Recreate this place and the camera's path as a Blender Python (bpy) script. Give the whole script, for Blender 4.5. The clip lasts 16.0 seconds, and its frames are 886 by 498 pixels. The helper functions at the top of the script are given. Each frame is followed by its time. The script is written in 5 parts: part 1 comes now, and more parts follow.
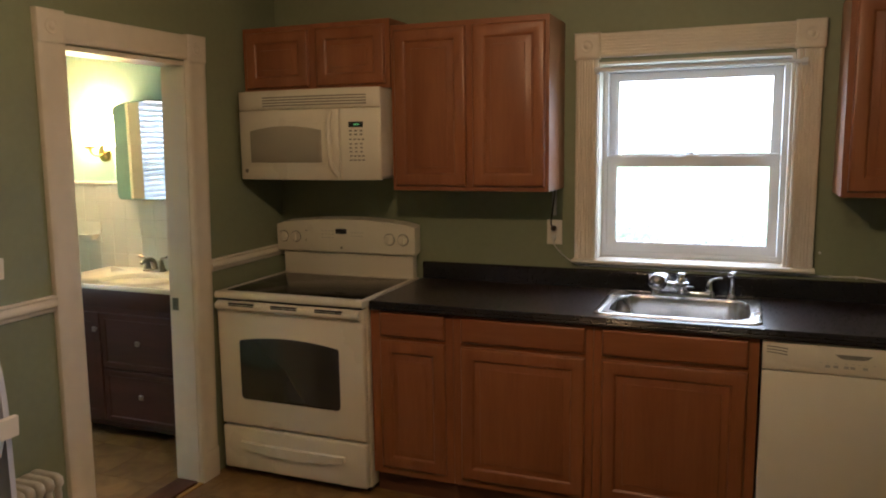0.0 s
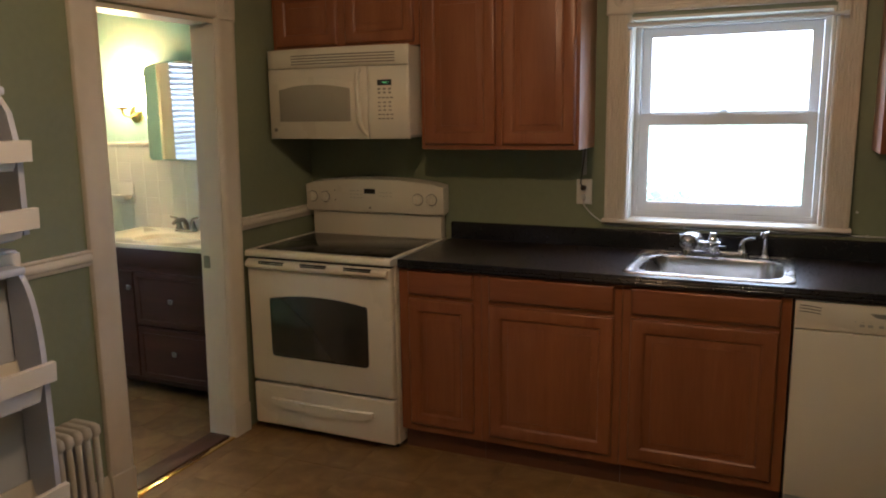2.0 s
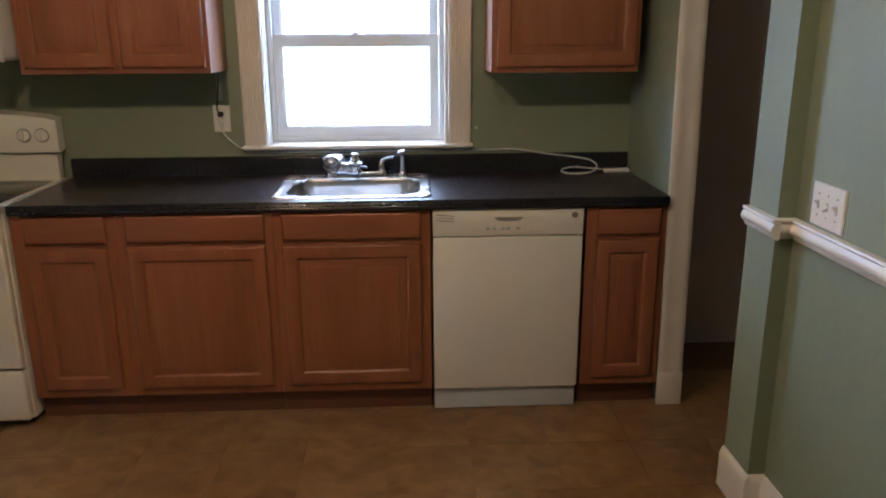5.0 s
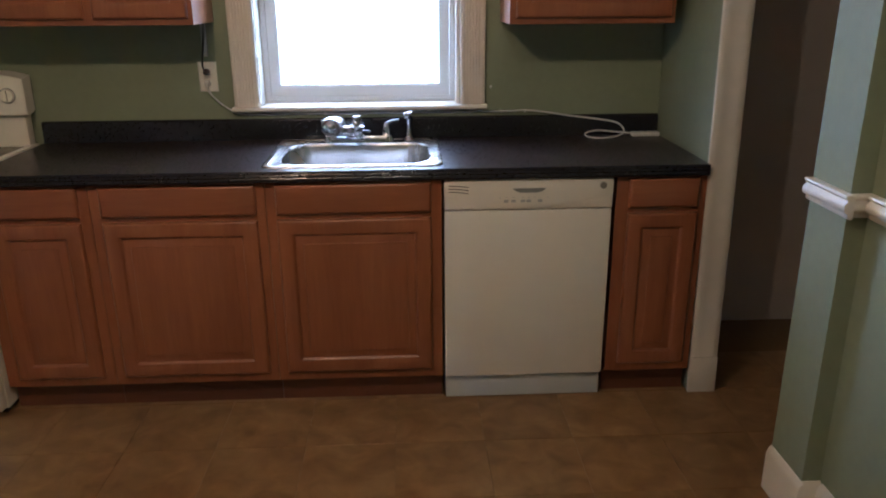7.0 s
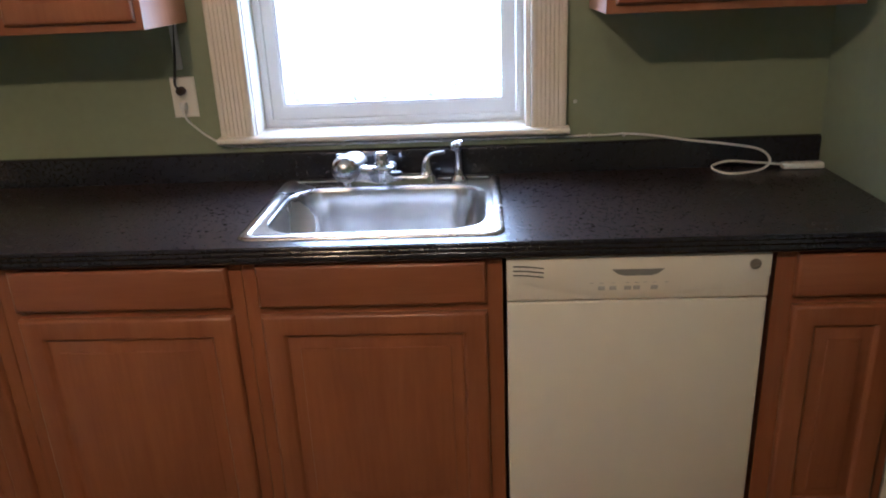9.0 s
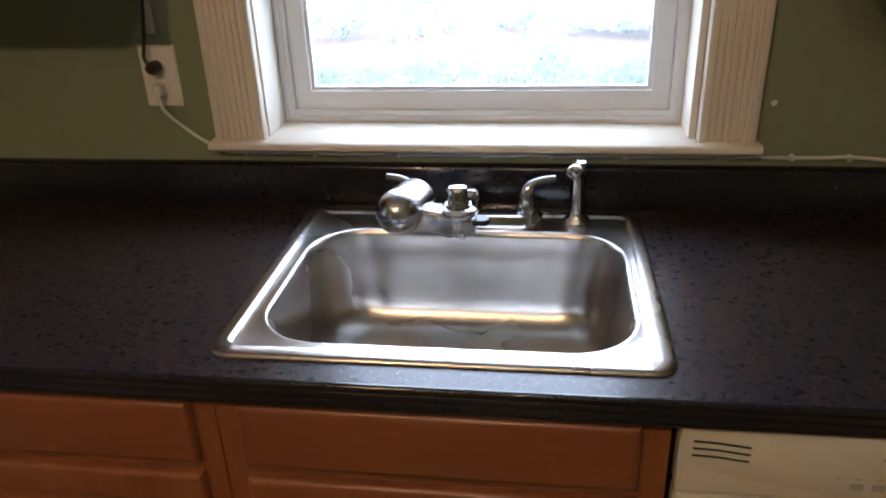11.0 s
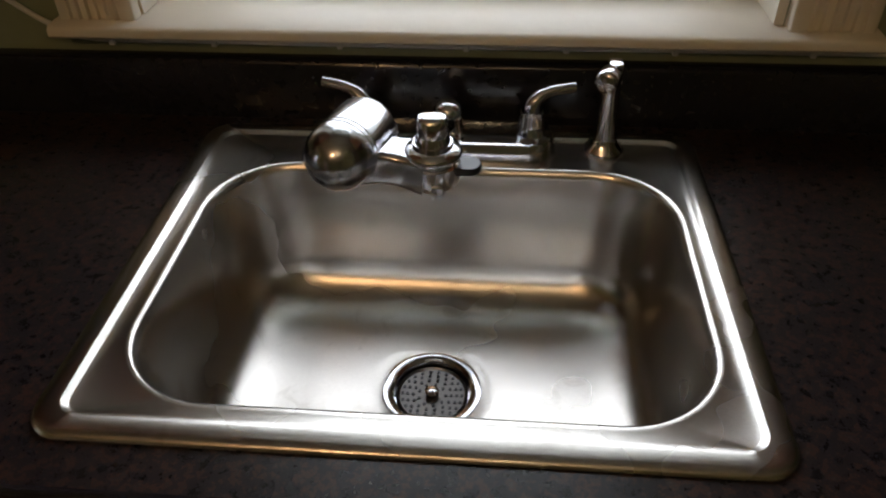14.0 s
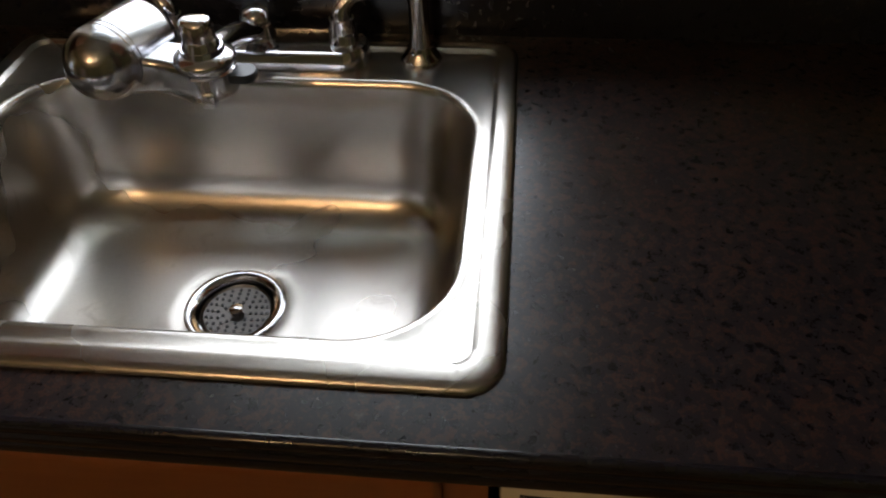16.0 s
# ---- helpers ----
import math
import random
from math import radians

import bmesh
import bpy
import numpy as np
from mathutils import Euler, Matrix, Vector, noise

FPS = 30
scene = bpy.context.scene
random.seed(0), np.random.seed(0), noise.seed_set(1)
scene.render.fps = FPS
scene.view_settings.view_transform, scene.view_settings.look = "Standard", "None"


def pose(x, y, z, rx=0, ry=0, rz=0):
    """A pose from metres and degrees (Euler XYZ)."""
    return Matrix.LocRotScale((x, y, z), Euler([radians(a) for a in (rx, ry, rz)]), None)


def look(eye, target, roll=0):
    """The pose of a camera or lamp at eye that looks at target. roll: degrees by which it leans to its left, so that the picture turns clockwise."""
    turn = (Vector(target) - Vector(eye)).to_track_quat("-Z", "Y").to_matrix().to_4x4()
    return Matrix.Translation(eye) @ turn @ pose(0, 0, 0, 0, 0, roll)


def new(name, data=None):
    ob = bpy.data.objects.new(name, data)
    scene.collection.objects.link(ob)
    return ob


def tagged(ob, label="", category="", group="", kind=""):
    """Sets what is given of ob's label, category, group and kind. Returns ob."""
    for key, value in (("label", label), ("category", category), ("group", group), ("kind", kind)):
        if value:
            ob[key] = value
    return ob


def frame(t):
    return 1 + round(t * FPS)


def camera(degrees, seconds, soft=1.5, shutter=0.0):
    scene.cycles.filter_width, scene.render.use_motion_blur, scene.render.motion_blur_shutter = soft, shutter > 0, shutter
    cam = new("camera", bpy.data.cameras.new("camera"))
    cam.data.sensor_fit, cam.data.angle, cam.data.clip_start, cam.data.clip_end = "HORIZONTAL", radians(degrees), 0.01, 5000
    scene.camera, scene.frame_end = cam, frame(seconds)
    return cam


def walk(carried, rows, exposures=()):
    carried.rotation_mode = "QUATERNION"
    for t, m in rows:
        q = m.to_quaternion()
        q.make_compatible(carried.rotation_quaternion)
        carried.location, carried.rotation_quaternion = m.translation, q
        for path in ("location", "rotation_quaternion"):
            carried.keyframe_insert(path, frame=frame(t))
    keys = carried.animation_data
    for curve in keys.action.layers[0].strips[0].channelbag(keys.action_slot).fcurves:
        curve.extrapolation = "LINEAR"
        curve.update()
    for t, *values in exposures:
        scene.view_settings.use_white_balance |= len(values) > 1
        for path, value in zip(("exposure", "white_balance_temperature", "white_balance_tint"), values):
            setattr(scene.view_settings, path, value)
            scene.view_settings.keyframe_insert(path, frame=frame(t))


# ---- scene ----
cam = camera(60.6, 16.0, 2.0)
EXPOSURES = [(0, 2.86, 6200, 17), (2.5, 2.72, 5700, 18), (3, 2.9, 5400, 18), (3.5, 3.3, 5150, 18), (4.5, 3.4, 5200, 18), (7, 3.35, 5000, 18), (9, 3.62, 5050, 18), (10, 3.45, 5400, 18), (12.5, 2.0, 7000, 16), (13, 1.72, 7300, 16), (14, 1.65, 7300, 16), (16, 1.9, 7300, 16)]
PATH = [
    (0, (0.247, -3.583, 1.615), (-0.487, -1.744, 1.334), -0.8),
    (0.5, (0.252, -3.583, 1.61), (-0.487, -1.747, 1.327), -0.7),
    (1, (0.243, -3.585, 1.607), (-0.515, -1.755, 1.335), -0.7),
    (1.5, (0.231, -3.59, 1.593), (-0.529, -1.763, 1.302), -0.8),
    (2, (0.247, -3.585, 1.568), (-0.552, -1.787, 1.208), -0.9),
    (2.5, (0.243, -3.593, 1.555), (-0.572, -1.816, 1.133), -1.3),
    (3, (0.272, -3.557, 1.55), (-0.394, -1.734, 1.069), -2.0),
    (3.5, (0.249, -3.555, 1.548), (-0.034, -1.644, 1.033), -1.9),
    (4, (0.248, -3.533, 1.546), (0.247, -1.604, 1.019), -0.6),
    (4.5, (0.246, -3.528, 1.537), (0.332, -1.6, 1.01), -0.3),
    (7, (0.209, -3.193, 1.496), (0.294, -1.301, 0.853), -0.4),
    (7.5, (0.222, -3.016, 1.506), (0.223, -1.12, 0.87), -0.7),
    (8, (0.194, -2.728, 1.5), (0.207, -0.833, 0.863), -0.6),
    (8.5, (0.208, -2.501, 1.496), (0.219, -0.625, 0.804), -1.2),
    (9, (0.282, -2.242, 1.505), (0.172, -0.371, 0.808), -2.6),
    (9.5, (0.276, -2.048, 1.487), (0.026, -0.207, 0.746), -3.3),
    (10, (0.213, -1.815, 1.499), (-0.046, 0.004, 0.707), -2.5),
    (12.5, (0.115, -1.011, 1.454), (-0.141, 0.647, 0.365), -2.6),
    (13, (0.084, -0.948, 1.435), (-0.092, 0.639, 0.229), -2.1),
    (13.5, (0.08, -0.943, 1.43), (-0.07, 0.62, 0.191), -1.2),
    (14, (0.083, -0.941, 1.427), (-0.061, 0.617, 0.182), -1.1),
    (14.5, (0.082, -0.927, 1.423), (-0.045, 0.62, 0.162), -0.6),
    (15, (0.097, -0.906, 1.422), (0.041, 0.64, 0.155), -0.4),
    (15.5, (0.136, -0.902, 1.401), (0.096, 0.593, 0.073), -1.1),
    (16, (0.329, -0.908, 1.389), (0.156, 0.526, 0.006), -2.1),
]
walk(cam, [(t, look(eye, target, roll)) for t, eye, target, roll in PATH], EXPOSURES)

# ---- world, lights, exposure ----
world = bpy.data.worlds.new("sky")
scene.world = world
world.use_nodes = True
wn = world.node_tree.nodes
sky = wn.new("ShaderNodeTexSky")
sky.sky_type, sky.sun_disc = "NISHITA", False
sky.sun_elevation, sky.sun_rotation = radians(52), radians(200)
haze = wn.new("ShaderNodeMix")
haze.data_type = "RGBA"
haze.inputs[0].default_value = 0.75
haze.inputs[7].default_value = (8.3, 9.3, 10.6, 1)
world.node_tree.links.new(sky.outputs[0], haze.inputs[6])
world.node_tree.links.new(haze.outputs[2], wn["Background"].inputs[0])
wn["Background"].inputs[1].default_value = 0.15


def lamp(name, kind, m, power, colour, **more):
    data = bpy.data.lights.new(name, kind)
    data.energy, data.color = power, colour
    for key, value in more.items():
        if key == "size":
            data.size = value
        elif key == "size_y":
            data.shape = "RECTANGLE"
            data.size_y = value
        elif key == "radius":
            data.shadow_soft_size = value
        elif key == "angle":
            data.angle = value
    ob = new(name, data)
    ob.matrix_world = m
    return ob


lamp("sun", "SUN", look((3, -9, 12), (0, 0, 0)), 2.2, (1.0, 0.96, 0.9), angle=radians(8))
WINDOW_LIGHT = lamp("window_light", "AREA", look((0.01, 0.30, 1.55), (0.01, -3.0, 0.9)), 1.3, (0.65, 0.84, 1.0), size=0.74, size_y=0.9)
lamp("bath_window_light", "AREA", look((-4.135, -1.53, 1.43), (-2.5, -1.53, 1.43)), 0.3, (0.80, 0.88, 1.0), size=0.8, size_y=1.0)
lamp("ceiling_bulb", "POINT", pose(-0.50, -2.24, 2.40), 3.6, (1.0, 0.635, 0.32), radius=0.045)
lamp("ceiling_bulb", "POINT", pose(0.10, -2.17, 2.40), 1.2, (1.0, 0.80, 0.50), radius=0.03)


# ---- materials ----
def material(name, base, rough=0.5, metal=0.0, grain=None, wear=0.0, bump=0.0, bump_scale=60.0, coat=0.0, spec=0.5, island=0.0):
    """base: colour. grain: (scale, amount, stretch) of the fine colour variation. wear: amount of the broad variation."""
    m = bpy.data.materials.new(name)
    m.use_nodes = True
    t = m.node_tree
    n, link = t.nodes, t.links.new
    b = n["Principled BSDF"]
    b.inputs["Roughness"].default_value = rough
    b.inputs["Metallic"].default_value = metal
    b.inputs["Coat Weight"].default_value = coat
    b.inputs["Coat Roughness"].default_value = 0.12
    b.inputs["Specular IOR Level"].default_value = spec
    co = n.new("ShaderNodeTexCoord")
    mp = n.new("ShaderNodeMapping")
    link(co.outputs["Object"], mp.inputs[0])
    colour = n.new("ShaderNodeRGB")
    colour.outputs[0].default_value = (*base, 1)
    out = colour.outputs[0]

    def vary(source, factor_socket, amount, centre=0.5):
        mix = n.new("ShaderNodeHueSaturation")
        mr = n.new("ShaderNodeMapRange")
        mr.inputs[1].default_value, mr.inputs[2].default_value = 0.25, 0.75
        mr.inputs[3].default_value, mr.inputs[4].default_value = 1 - amount, 1 + amount
        link(factor_socket, mr.inputs[0])
        link(mr.outputs[0], mix.inputs["Value"])
        link(source, mix.inputs["Color"])
        return mix.outputs[0]

    if grain:
        g = n.new("ShaderNodeTexNoise")
        g.inputs["Scale"].default_value, g.inputs["Detail"].default_value = grain[0], 6
        mp.inputs["Scale"].default_value = grain[2]
        link(mp.outputs[0], g.inputs["Vector"])
        out = vary(out, g.outputs[0], grain[1])
    if wear:
        w = n.new("ShaderNodeTexNoise")
        w.inputs["Scale"].default_value, w.inputs["Detail"].default_value = 2.3, 4
        link(co.outputs["Object"], w.inputs["Vector"])
        out = vary(out, w.outputs[0], wear)
        mr = n.new("ShaderNodeMapRange")
        mr.inputs[3].default_value, mr.inputs[4].default_value = max(rough - 0.08, 0.03), min(rough + 0.1, 1)
        link(w.outputs[0], mr.inputs[0])
        link(mr.outputs[0], b.inputs["Roughness"])
    if island:
        r = n.new("ShaderNodeObjectInfo")
        out = vary(out, r.outputs["Random"], island)
    link(out, b.inputs["Base Color"])
    if bump:
        bn = n.new("ShaderNodeTexNoise")
        bn.inputs["Scale"].default_value, bn.inputs["Detail"].default_value = bump_scale, 5
        link(co.outputs["Object"], bn.inputs["Vector"])
        bp = n.new("ShaderNodeBump")
        bp.inputs["Strength"].default_value, bp.inputs["Distance"].default_value = bump, 0.002
        link(bn.outputs[0], bp.inputs["Height"])
        link(bp.outputs[0], b.inputs["Normal"])
    return m


def wood(name, dark, light, rough, axis, coat=0.45):
    """Stained wood with long grain along the axis, pores and broad boards of slightly different tone."""
    m = material(name, light, rough, coat=coat)
    m.node_tree.nodes["Principled BSDF"].inputs["Coat Roughness"].default_value = 0.34
    t = m.node_tree
    n, link = t.nodes, t.links.new
    b = n["Principled BSDF"]
    co = n.new("ShaderNodeTexCoord")
    stretch = {"x": (1.2, 14, 14), "y": (14, 1.2, 14), "z": (14, 14, 1.2)}[axis]
    mp = n.new("ShaderNodeMapping")
    mp.inputs["Scale"].default_value = stretch
    link(co.outputs["Object"], mp.inputs[0])
    info = n.new("ShaderNodeObjectInfo")
    shift = n.new("ShaderNodeVectorMath")
    shift.operation = "MULTIPLY_ADD"
    link(info.outputs["Random"], shift.inputs[0])
    shift.inputs[1].default_value = (37, 21, 53)
    link(mp.outputs[0], shift.inputs[2])
    broad = n.new("ShaderNodeTexNoise")
    broad.inputs["Scale"].default_value, broad.inputs["Detail"].default_value, broad.inputs["Distortion"].default_value = 0.55, 4, 0.8
    fine = n.new("ShaderNodeTexNoise")
    fine.inputs["Scale"].default_value, fine.inputs["Detail"].default_value = 7.0, 8
    for x in (broad, fine):
        link(shift.outputs[0], x.inputs["Vector"])
    add = n.new("ShaderNodeMix")
    add.inputs[0].default_value = 0.3
    link(broad.outputs[0], add.inputs[2])
    link(fine.outputs[0], add.inputs[3])
    ramp = n.new("ShaderNodeValToRGB")
    ramp.color_ramp.elements[0].position, ramp.color_ramp.elements[0].color = 0.32, (*dark, 1)
    ramp.color_ramp.elements[1].position, ramp.color_ramp.elements[1].color = 0.66, (*light, 1)
    link(add.outputs[0], ramp.inputs[0])
    link(ramp.outputs[0], b.inputs["Base Color"])
    bp = n.new("ShaderNodeBump")
    bp.inputs["Strength"].default_value, bp.inputs["Distance"].default_value = 0.12, 0.001
    link(fine.outputs[0], bp.inputs["Height"])
    link(bp.outputs[0], b.inputs["Normal"])
    return m


def speckle(name, steps, rough, scale, coat=0.0, bump=0.0, gloss=None):
    """Stone-like pattern of flecks: a ramp over fine noise and a coarser one."""
    m = material(name, (0.02, 0.02, 0.02), rough, coat=coat, bump=bump, bump_scale=scale * 2)
    t = m.node_tree
    n, link = t.nodes, t.links.new
    co = n.new("ShaderNodeTexCoord")
    a = n.new("ShaderNodeTexNoise")
    a.inputs["Scale"].default_value, a.inputs["Detail"].default_value, a.inputs["Roughness"].default_value = scale, 5, 0.7
    c = n.new("ShaderNodeTexVoronoi")
    c.inputs["Scale"].default_value = scale * 1.3
    for x in (a, c):
        link(co.outputs["Object"], x.inputs["Vector"])
    mix = n.new("ShaderNodeMix")
    mix.inputs[0].default_value = 0.18
    link(a.outputs[0], mix.inputs[2])
    sep = n.new("ShaderNodeSeparateColor")
    link(c.outputs["Color"], sep.inputs[0])
    link(sep.outputs[0], mix.inputs[3])
    ramp = n.new("ShaderNodeValToRGB")
    e = ramp.color_ramp.elements
    while len(e) < len(steps):
        e.new(0.5)
    for k, (pos, col) in enumerate(steps):
        e[k].position, e[k].color = pos, (*col, 1)
    link(mix.outputs[0], ramp.inputs[0])
    link(ramp.outputs[0], n["Principled BSDF"].inputs["Base Color"])
    if gloss:
        mr = n.new("ShaderNodeMapRange")
        mr.inputs[1].default_value, mr.inputs[2].default_value = 0.38, 0.62
        mr.inputs[3].default_value, mr.inputs[4].default_value = gloss
        link(mix.outputs[0], mr.inputs[0])
        link(mr.outputs[0], n["Principled BSDF"].inputs["Roughness"])
    return m


def glowing(name, colour, strength):
    m = bpy.data.materials.new(name)
    m.use_nodes = True
    b = m.node_tree.nodes["Principled BSDF"]
    b.inputs["Base Color"].default_value = (*colour, 1)
    b.inputs["Emission Color"].default_value = (*colour, 1)
    b.inputs["Emission Strength"].default_value = strength
    return m


ISO = (1, 1, 1)
M_WALL = material("green_wall_paint", (0.235, 0.265, 0.170), 0.55, grain=(35, 0.04, ISO), wear=0.05, bump=0.18, bump_scale=220)
M_CEIL = material("ceiling_paint", (0.72, 0.70, 0.64), 0.8, grain=(20, 0.03, ISO), bump=0.2, bump_scale=150)
M_TRIM = material("cream_trim_paint", (0.72, 0.66, 0.56), 0.38, grain=(18, 0.03, ISO), wear=0.05, bump=0.12, bump_scale=90)
M_VINYL = material("white_window_vinyl", (0.74, 0.76, 0.78), 0.35, wear=0.02)
M_CAB = wood("honey_stained_wood", (0.215, 0.069, 0.025), (0.32, 0.116, 0.044), 0.36, "z")
M_CABX = wood("honey_stained_wood_across", (0.21, 0.067, 0.025), (0.31, 0.112, 0.043), 0.36, "x")
# cabinet stain at about half brightness for the recessed toe kicks
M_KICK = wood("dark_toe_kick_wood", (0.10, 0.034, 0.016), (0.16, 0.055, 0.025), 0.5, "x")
M_COUNTER = speckle("dark_speckled_laminate", [(0.32, (0.010, 0.010, 0.013)), (0.53, (0.016, 0.013, 0.015)), (0.585, (0.070, 0.030, 0.020)), (0.64, (0.024, 0.018, 0.018)), (0.74, (0.085, 0.062, 0.054))], 0.29, 105, gloss=(0.27, 0.31))
M_EDGE = material("dark_smooth_laminate", (0.013, 0.013, 0.018), 0.15, grain=(90, 0.12, ISO))
M_BISQUE = material("bisque_enamel", (0.76, 0.71, 0.60), 0.28, wear=0.02, coat=0.2)
# darker bisque: painted shade under the microwave, plain print on the range
M_BISQUE_DARK = material("bisque_plastic_shadowed", (0.52, 0.49, 0.42), 0.45)
M_DISHW = material("off_white_enamel", (0.74, 0.70, 0.61), 0.33, wear=0.02, coat=0.2)
M_GREYP = material("grey_plastic", (0.42, 0.42, 0.41), 0.4)
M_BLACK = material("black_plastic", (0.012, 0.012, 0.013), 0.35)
M_BLACKGLASS = material("black_ceramic_glass", (0.008, 0.007, 0.007), 0.16, spec=0.35)
M_OVENGLASS = material("smoked_oven_glass", (0.028, 0.025, 0.022), 0.12, coat=0.6)
M_MWGLASS = material("screened_microwave_window", (0.36, 0.33, 0.27), 0.22, grain=(900, 0.25, ISO))
M_PRINT = material("printed_grey_marks", (0.22, 0.20, 0.17), 0.5)
M_CHROME = material("polished_chrome", (0.62, 0.62, 0.65), 0.08, metal=1.0, wear=0.08)
M_SATIN = material("scuffed_chrome", (0.50, 0.50, 0.52), 0.17, metal=1.0, grain=(60, 0.15, (1, 6, 6)), wear=0.12)
M_STEEL = material("brushed_stainless_steel", (0.54, 0.510, 0.475), 0.25, metal=1.0, grain=(220, 0.12, (1, 14, 14)), wear=0.14, bump=0.05, bump_scale=300)


def water_marks(m):
    """Dull mineral stains and drip marks."""
    n, link = m.node_tree.nodes, m.node_tree.links.new
    b = n["Principled BSDF"]
    co, s, r, mx = n.new("ShaderNodeTexCoord"), n.new("ShaderNodeTexNoise"), n.new("ShaderNodeMapRange"), n.new("ShaderNodeMix")
    s.inputs["Scale"].default_value, s.inputs["Detail"].default_value, s.inputs["Distortion"].default_value = 26, 7, 0.9
    link(co.outputs["Object"], s.inputs["Vector"])
    r.inputs[1].default_value, r.inputs[2].default_value, r.inputs[4].default_value = 0.57, 0.68, 0.26
    link(s.outputs[0], r.inputs[0])
    old = b.inputs["Base Color"].links[0].from_socket
    mx.data_type = "RGBA"
    mx.inputs[7].default_value = (0.26, 0.225, 0.185, 1)
    link(r.outputs[0], mx.inputs[0])
    link(old, mx.inputs[6])
    link(mx.outputs[2], b.inputs["Base Color"])


water_marks(M_STEEL)
M_NICKEL = material("brushed_nickel", (0.33, 0.30, 0.26), 0.28, metal=1.0)
M_BRASS = material("polished_brass", (0.85, 0.58, 0.20), 0.15, metal=1.0)
M_OUTLET = material("ivory_outlet_plastic", (0.78, 0.74, 0.66), 0.35)
M_CORD = material("white_cord_plastic", (0.72, 0.71, 0.68), 0.45)
M_BTEAL = material("teal_bath_paint", (0.34, 0.56, 0.52), 0.5, grain=(30, 0.03, ISO), wear=0.04, bump=0.1, bump_scale=200)
M_BTILE = material("white_glazed_tile", (0.80, 0.78, 0.72), 0.12, coat=0.4, island=0.02)
M_GROUT = material("pale_grout", (0.76, 0.73, 0.66), 0.8)
M_VANITY = wood("espresso_stained_wood", (0.042, 0.013, 0.008), (0.072, 0.022, 0.013), 0.5, "x", 0.0)
M_MARBLE = material("cultured_marble", (0.84, 0.78, 0.64), 0.15, wear=0.04, coat=0.4)
M_THRESH = wood("reddish_threshold_wood", (0.05, 0.016, 0.009), (0.095, 0.032, 0.017), 0.5, "y", 0.05)
M_RAD = material("painted_cast_iron", (0.58, 0.54, 0.46), 0.45, wear=0.08, bump=0.3, bump_scale=120)
# white liner with its blue-grey shade put into the colour
M_FRIDGE = material("shaded_white_fridge_liner", (0.52, 0.55, 0.64), 0.35)
M_BIN = material("white_door_bin_plastic", (0.76, 0.72, 0.66), 0.3)
M_HALL = material("grey_hall_paint", (0.66, 0.57, 0.48), 0.6, wear=0.04)


def floor_tile_material():
    m = material("tan_stone_look_tile", (0.3, 0.2, 0.1), 0.36, bump=0.10, bump_scale=40)
    t = m.node_tree
    n, link = t.nodes, t.links.new
    co, info = n.new("ShaderNodeTexCoord"), n.new("ShaderNodeObjectInfo")
    shift = n.new("ShaderNodeVectorMath")
    shift.operation = "MULTIPLY_ADD"
    link(info.outputs["Random"], shift.inputs[0])
    shift.inputs[1].default_value = (31, 17, 43)
    link(co.outputs["Object"], shift.inputs[2])
    a = n.new("ShaderNodeTexNoise")
    a.inputs["Scale"].default_value, a.inputs["Detail"].default_value, a.inputs["Distortion"].default_value = 9, 9, 0.5
    link(shift.outputs[0], a.inputs["Vector"])
    ramp = n.new("ShaderNodeValToRGB")
    e = ramp.color_ramp.elements
    e[0].position, e[0].color = 0.28, (0.145, 0.074, 0.025, 1)
    e[1].position, e[1].color = 0.76, (0.31, 0.190, 0.078, 1)
    mid = e.new(0.5)
    mid.color = (0.215, 0.121, 0.045, 1)
    link(a.outputs[0], ramp.inputs[0])
    hs = n.new("ShaderNodeHueSaturation")
    mr = n.new("ShaderNodeMapRange")
    mr.inputs[3].default_value, mr.inputs[4].default_value = 0.93, 1.06
    link(info.outputs["Random"], mr.inputs[0])
    link(mr.outputs[0], hs.inputs["Value"])
    link(ramp.outputs[0], hs.inputs["Color"])
    link(hs.outputs[0], n["Principled BSDF"].inputs["Base Color"])
    return m


M_TILE = floor_tile_material()
M_JOINT = material("brown_floor_joint", (0.17, 0.096, 0.036), 0.7, grain=(60, 0.1, ISO))


# ---- building helpers ----
def finish(name, bm, mat, parent=None, label="", smooth=40):
    bmesh.ops.recalc_face_normals(bm, faces=bm.faces)
    me = bpy.data.meshes.new(name)
    bm.to_mesh(me)
    bm.free()
    me.materials.append(mat)
    if smooth:
        me.polygons.foreach_set("use_smooth", [True] * len(me.polygons))
        me.set_sharp_from_angle(angle=radians(smooth))
    ob = new(name, me)
    if parent is not None:
        ob.parent = parent
    return tagged(ob, label)


def part(name, bm, mat, parent, label="", smooth=40):
    return finish(name, bm, mat, parent, label, smooth)


def thing(name, loc, label, category, group=""):
    ob = new(name)
    ob.empty_display_size = 0.1
    ob.location = loc
    return tagged(ob, label, category, group)


def structure(name, bm, mat, label="", smooth=30):
    return tagged(finish(name, bm, mat, None, label, smooth), kind="structure")


def box(bm, x0, x1, y0, y1, z0, z1, bevel=0.0, seg=2):
    made = bmesh.ops.create_cube(bm, size=1.0)["verts"]
    for v in made:
        v.co = Vector(((x0 + x1) / 2 + v.co.x * (x1 - x0), (y0 + y1) / 2 + v.co.y * (y1 - y0), (z0 + z1) / 2 + v.co.z * (z1 - z0)))
    if bevel:
        edges = list({e for v in made for e in v.link_edges})
        bmesh.ops.bevel(bm, geom=edges, offset=bevel, segments=seg, profile=0.5, affect="EDGES")
    return bm


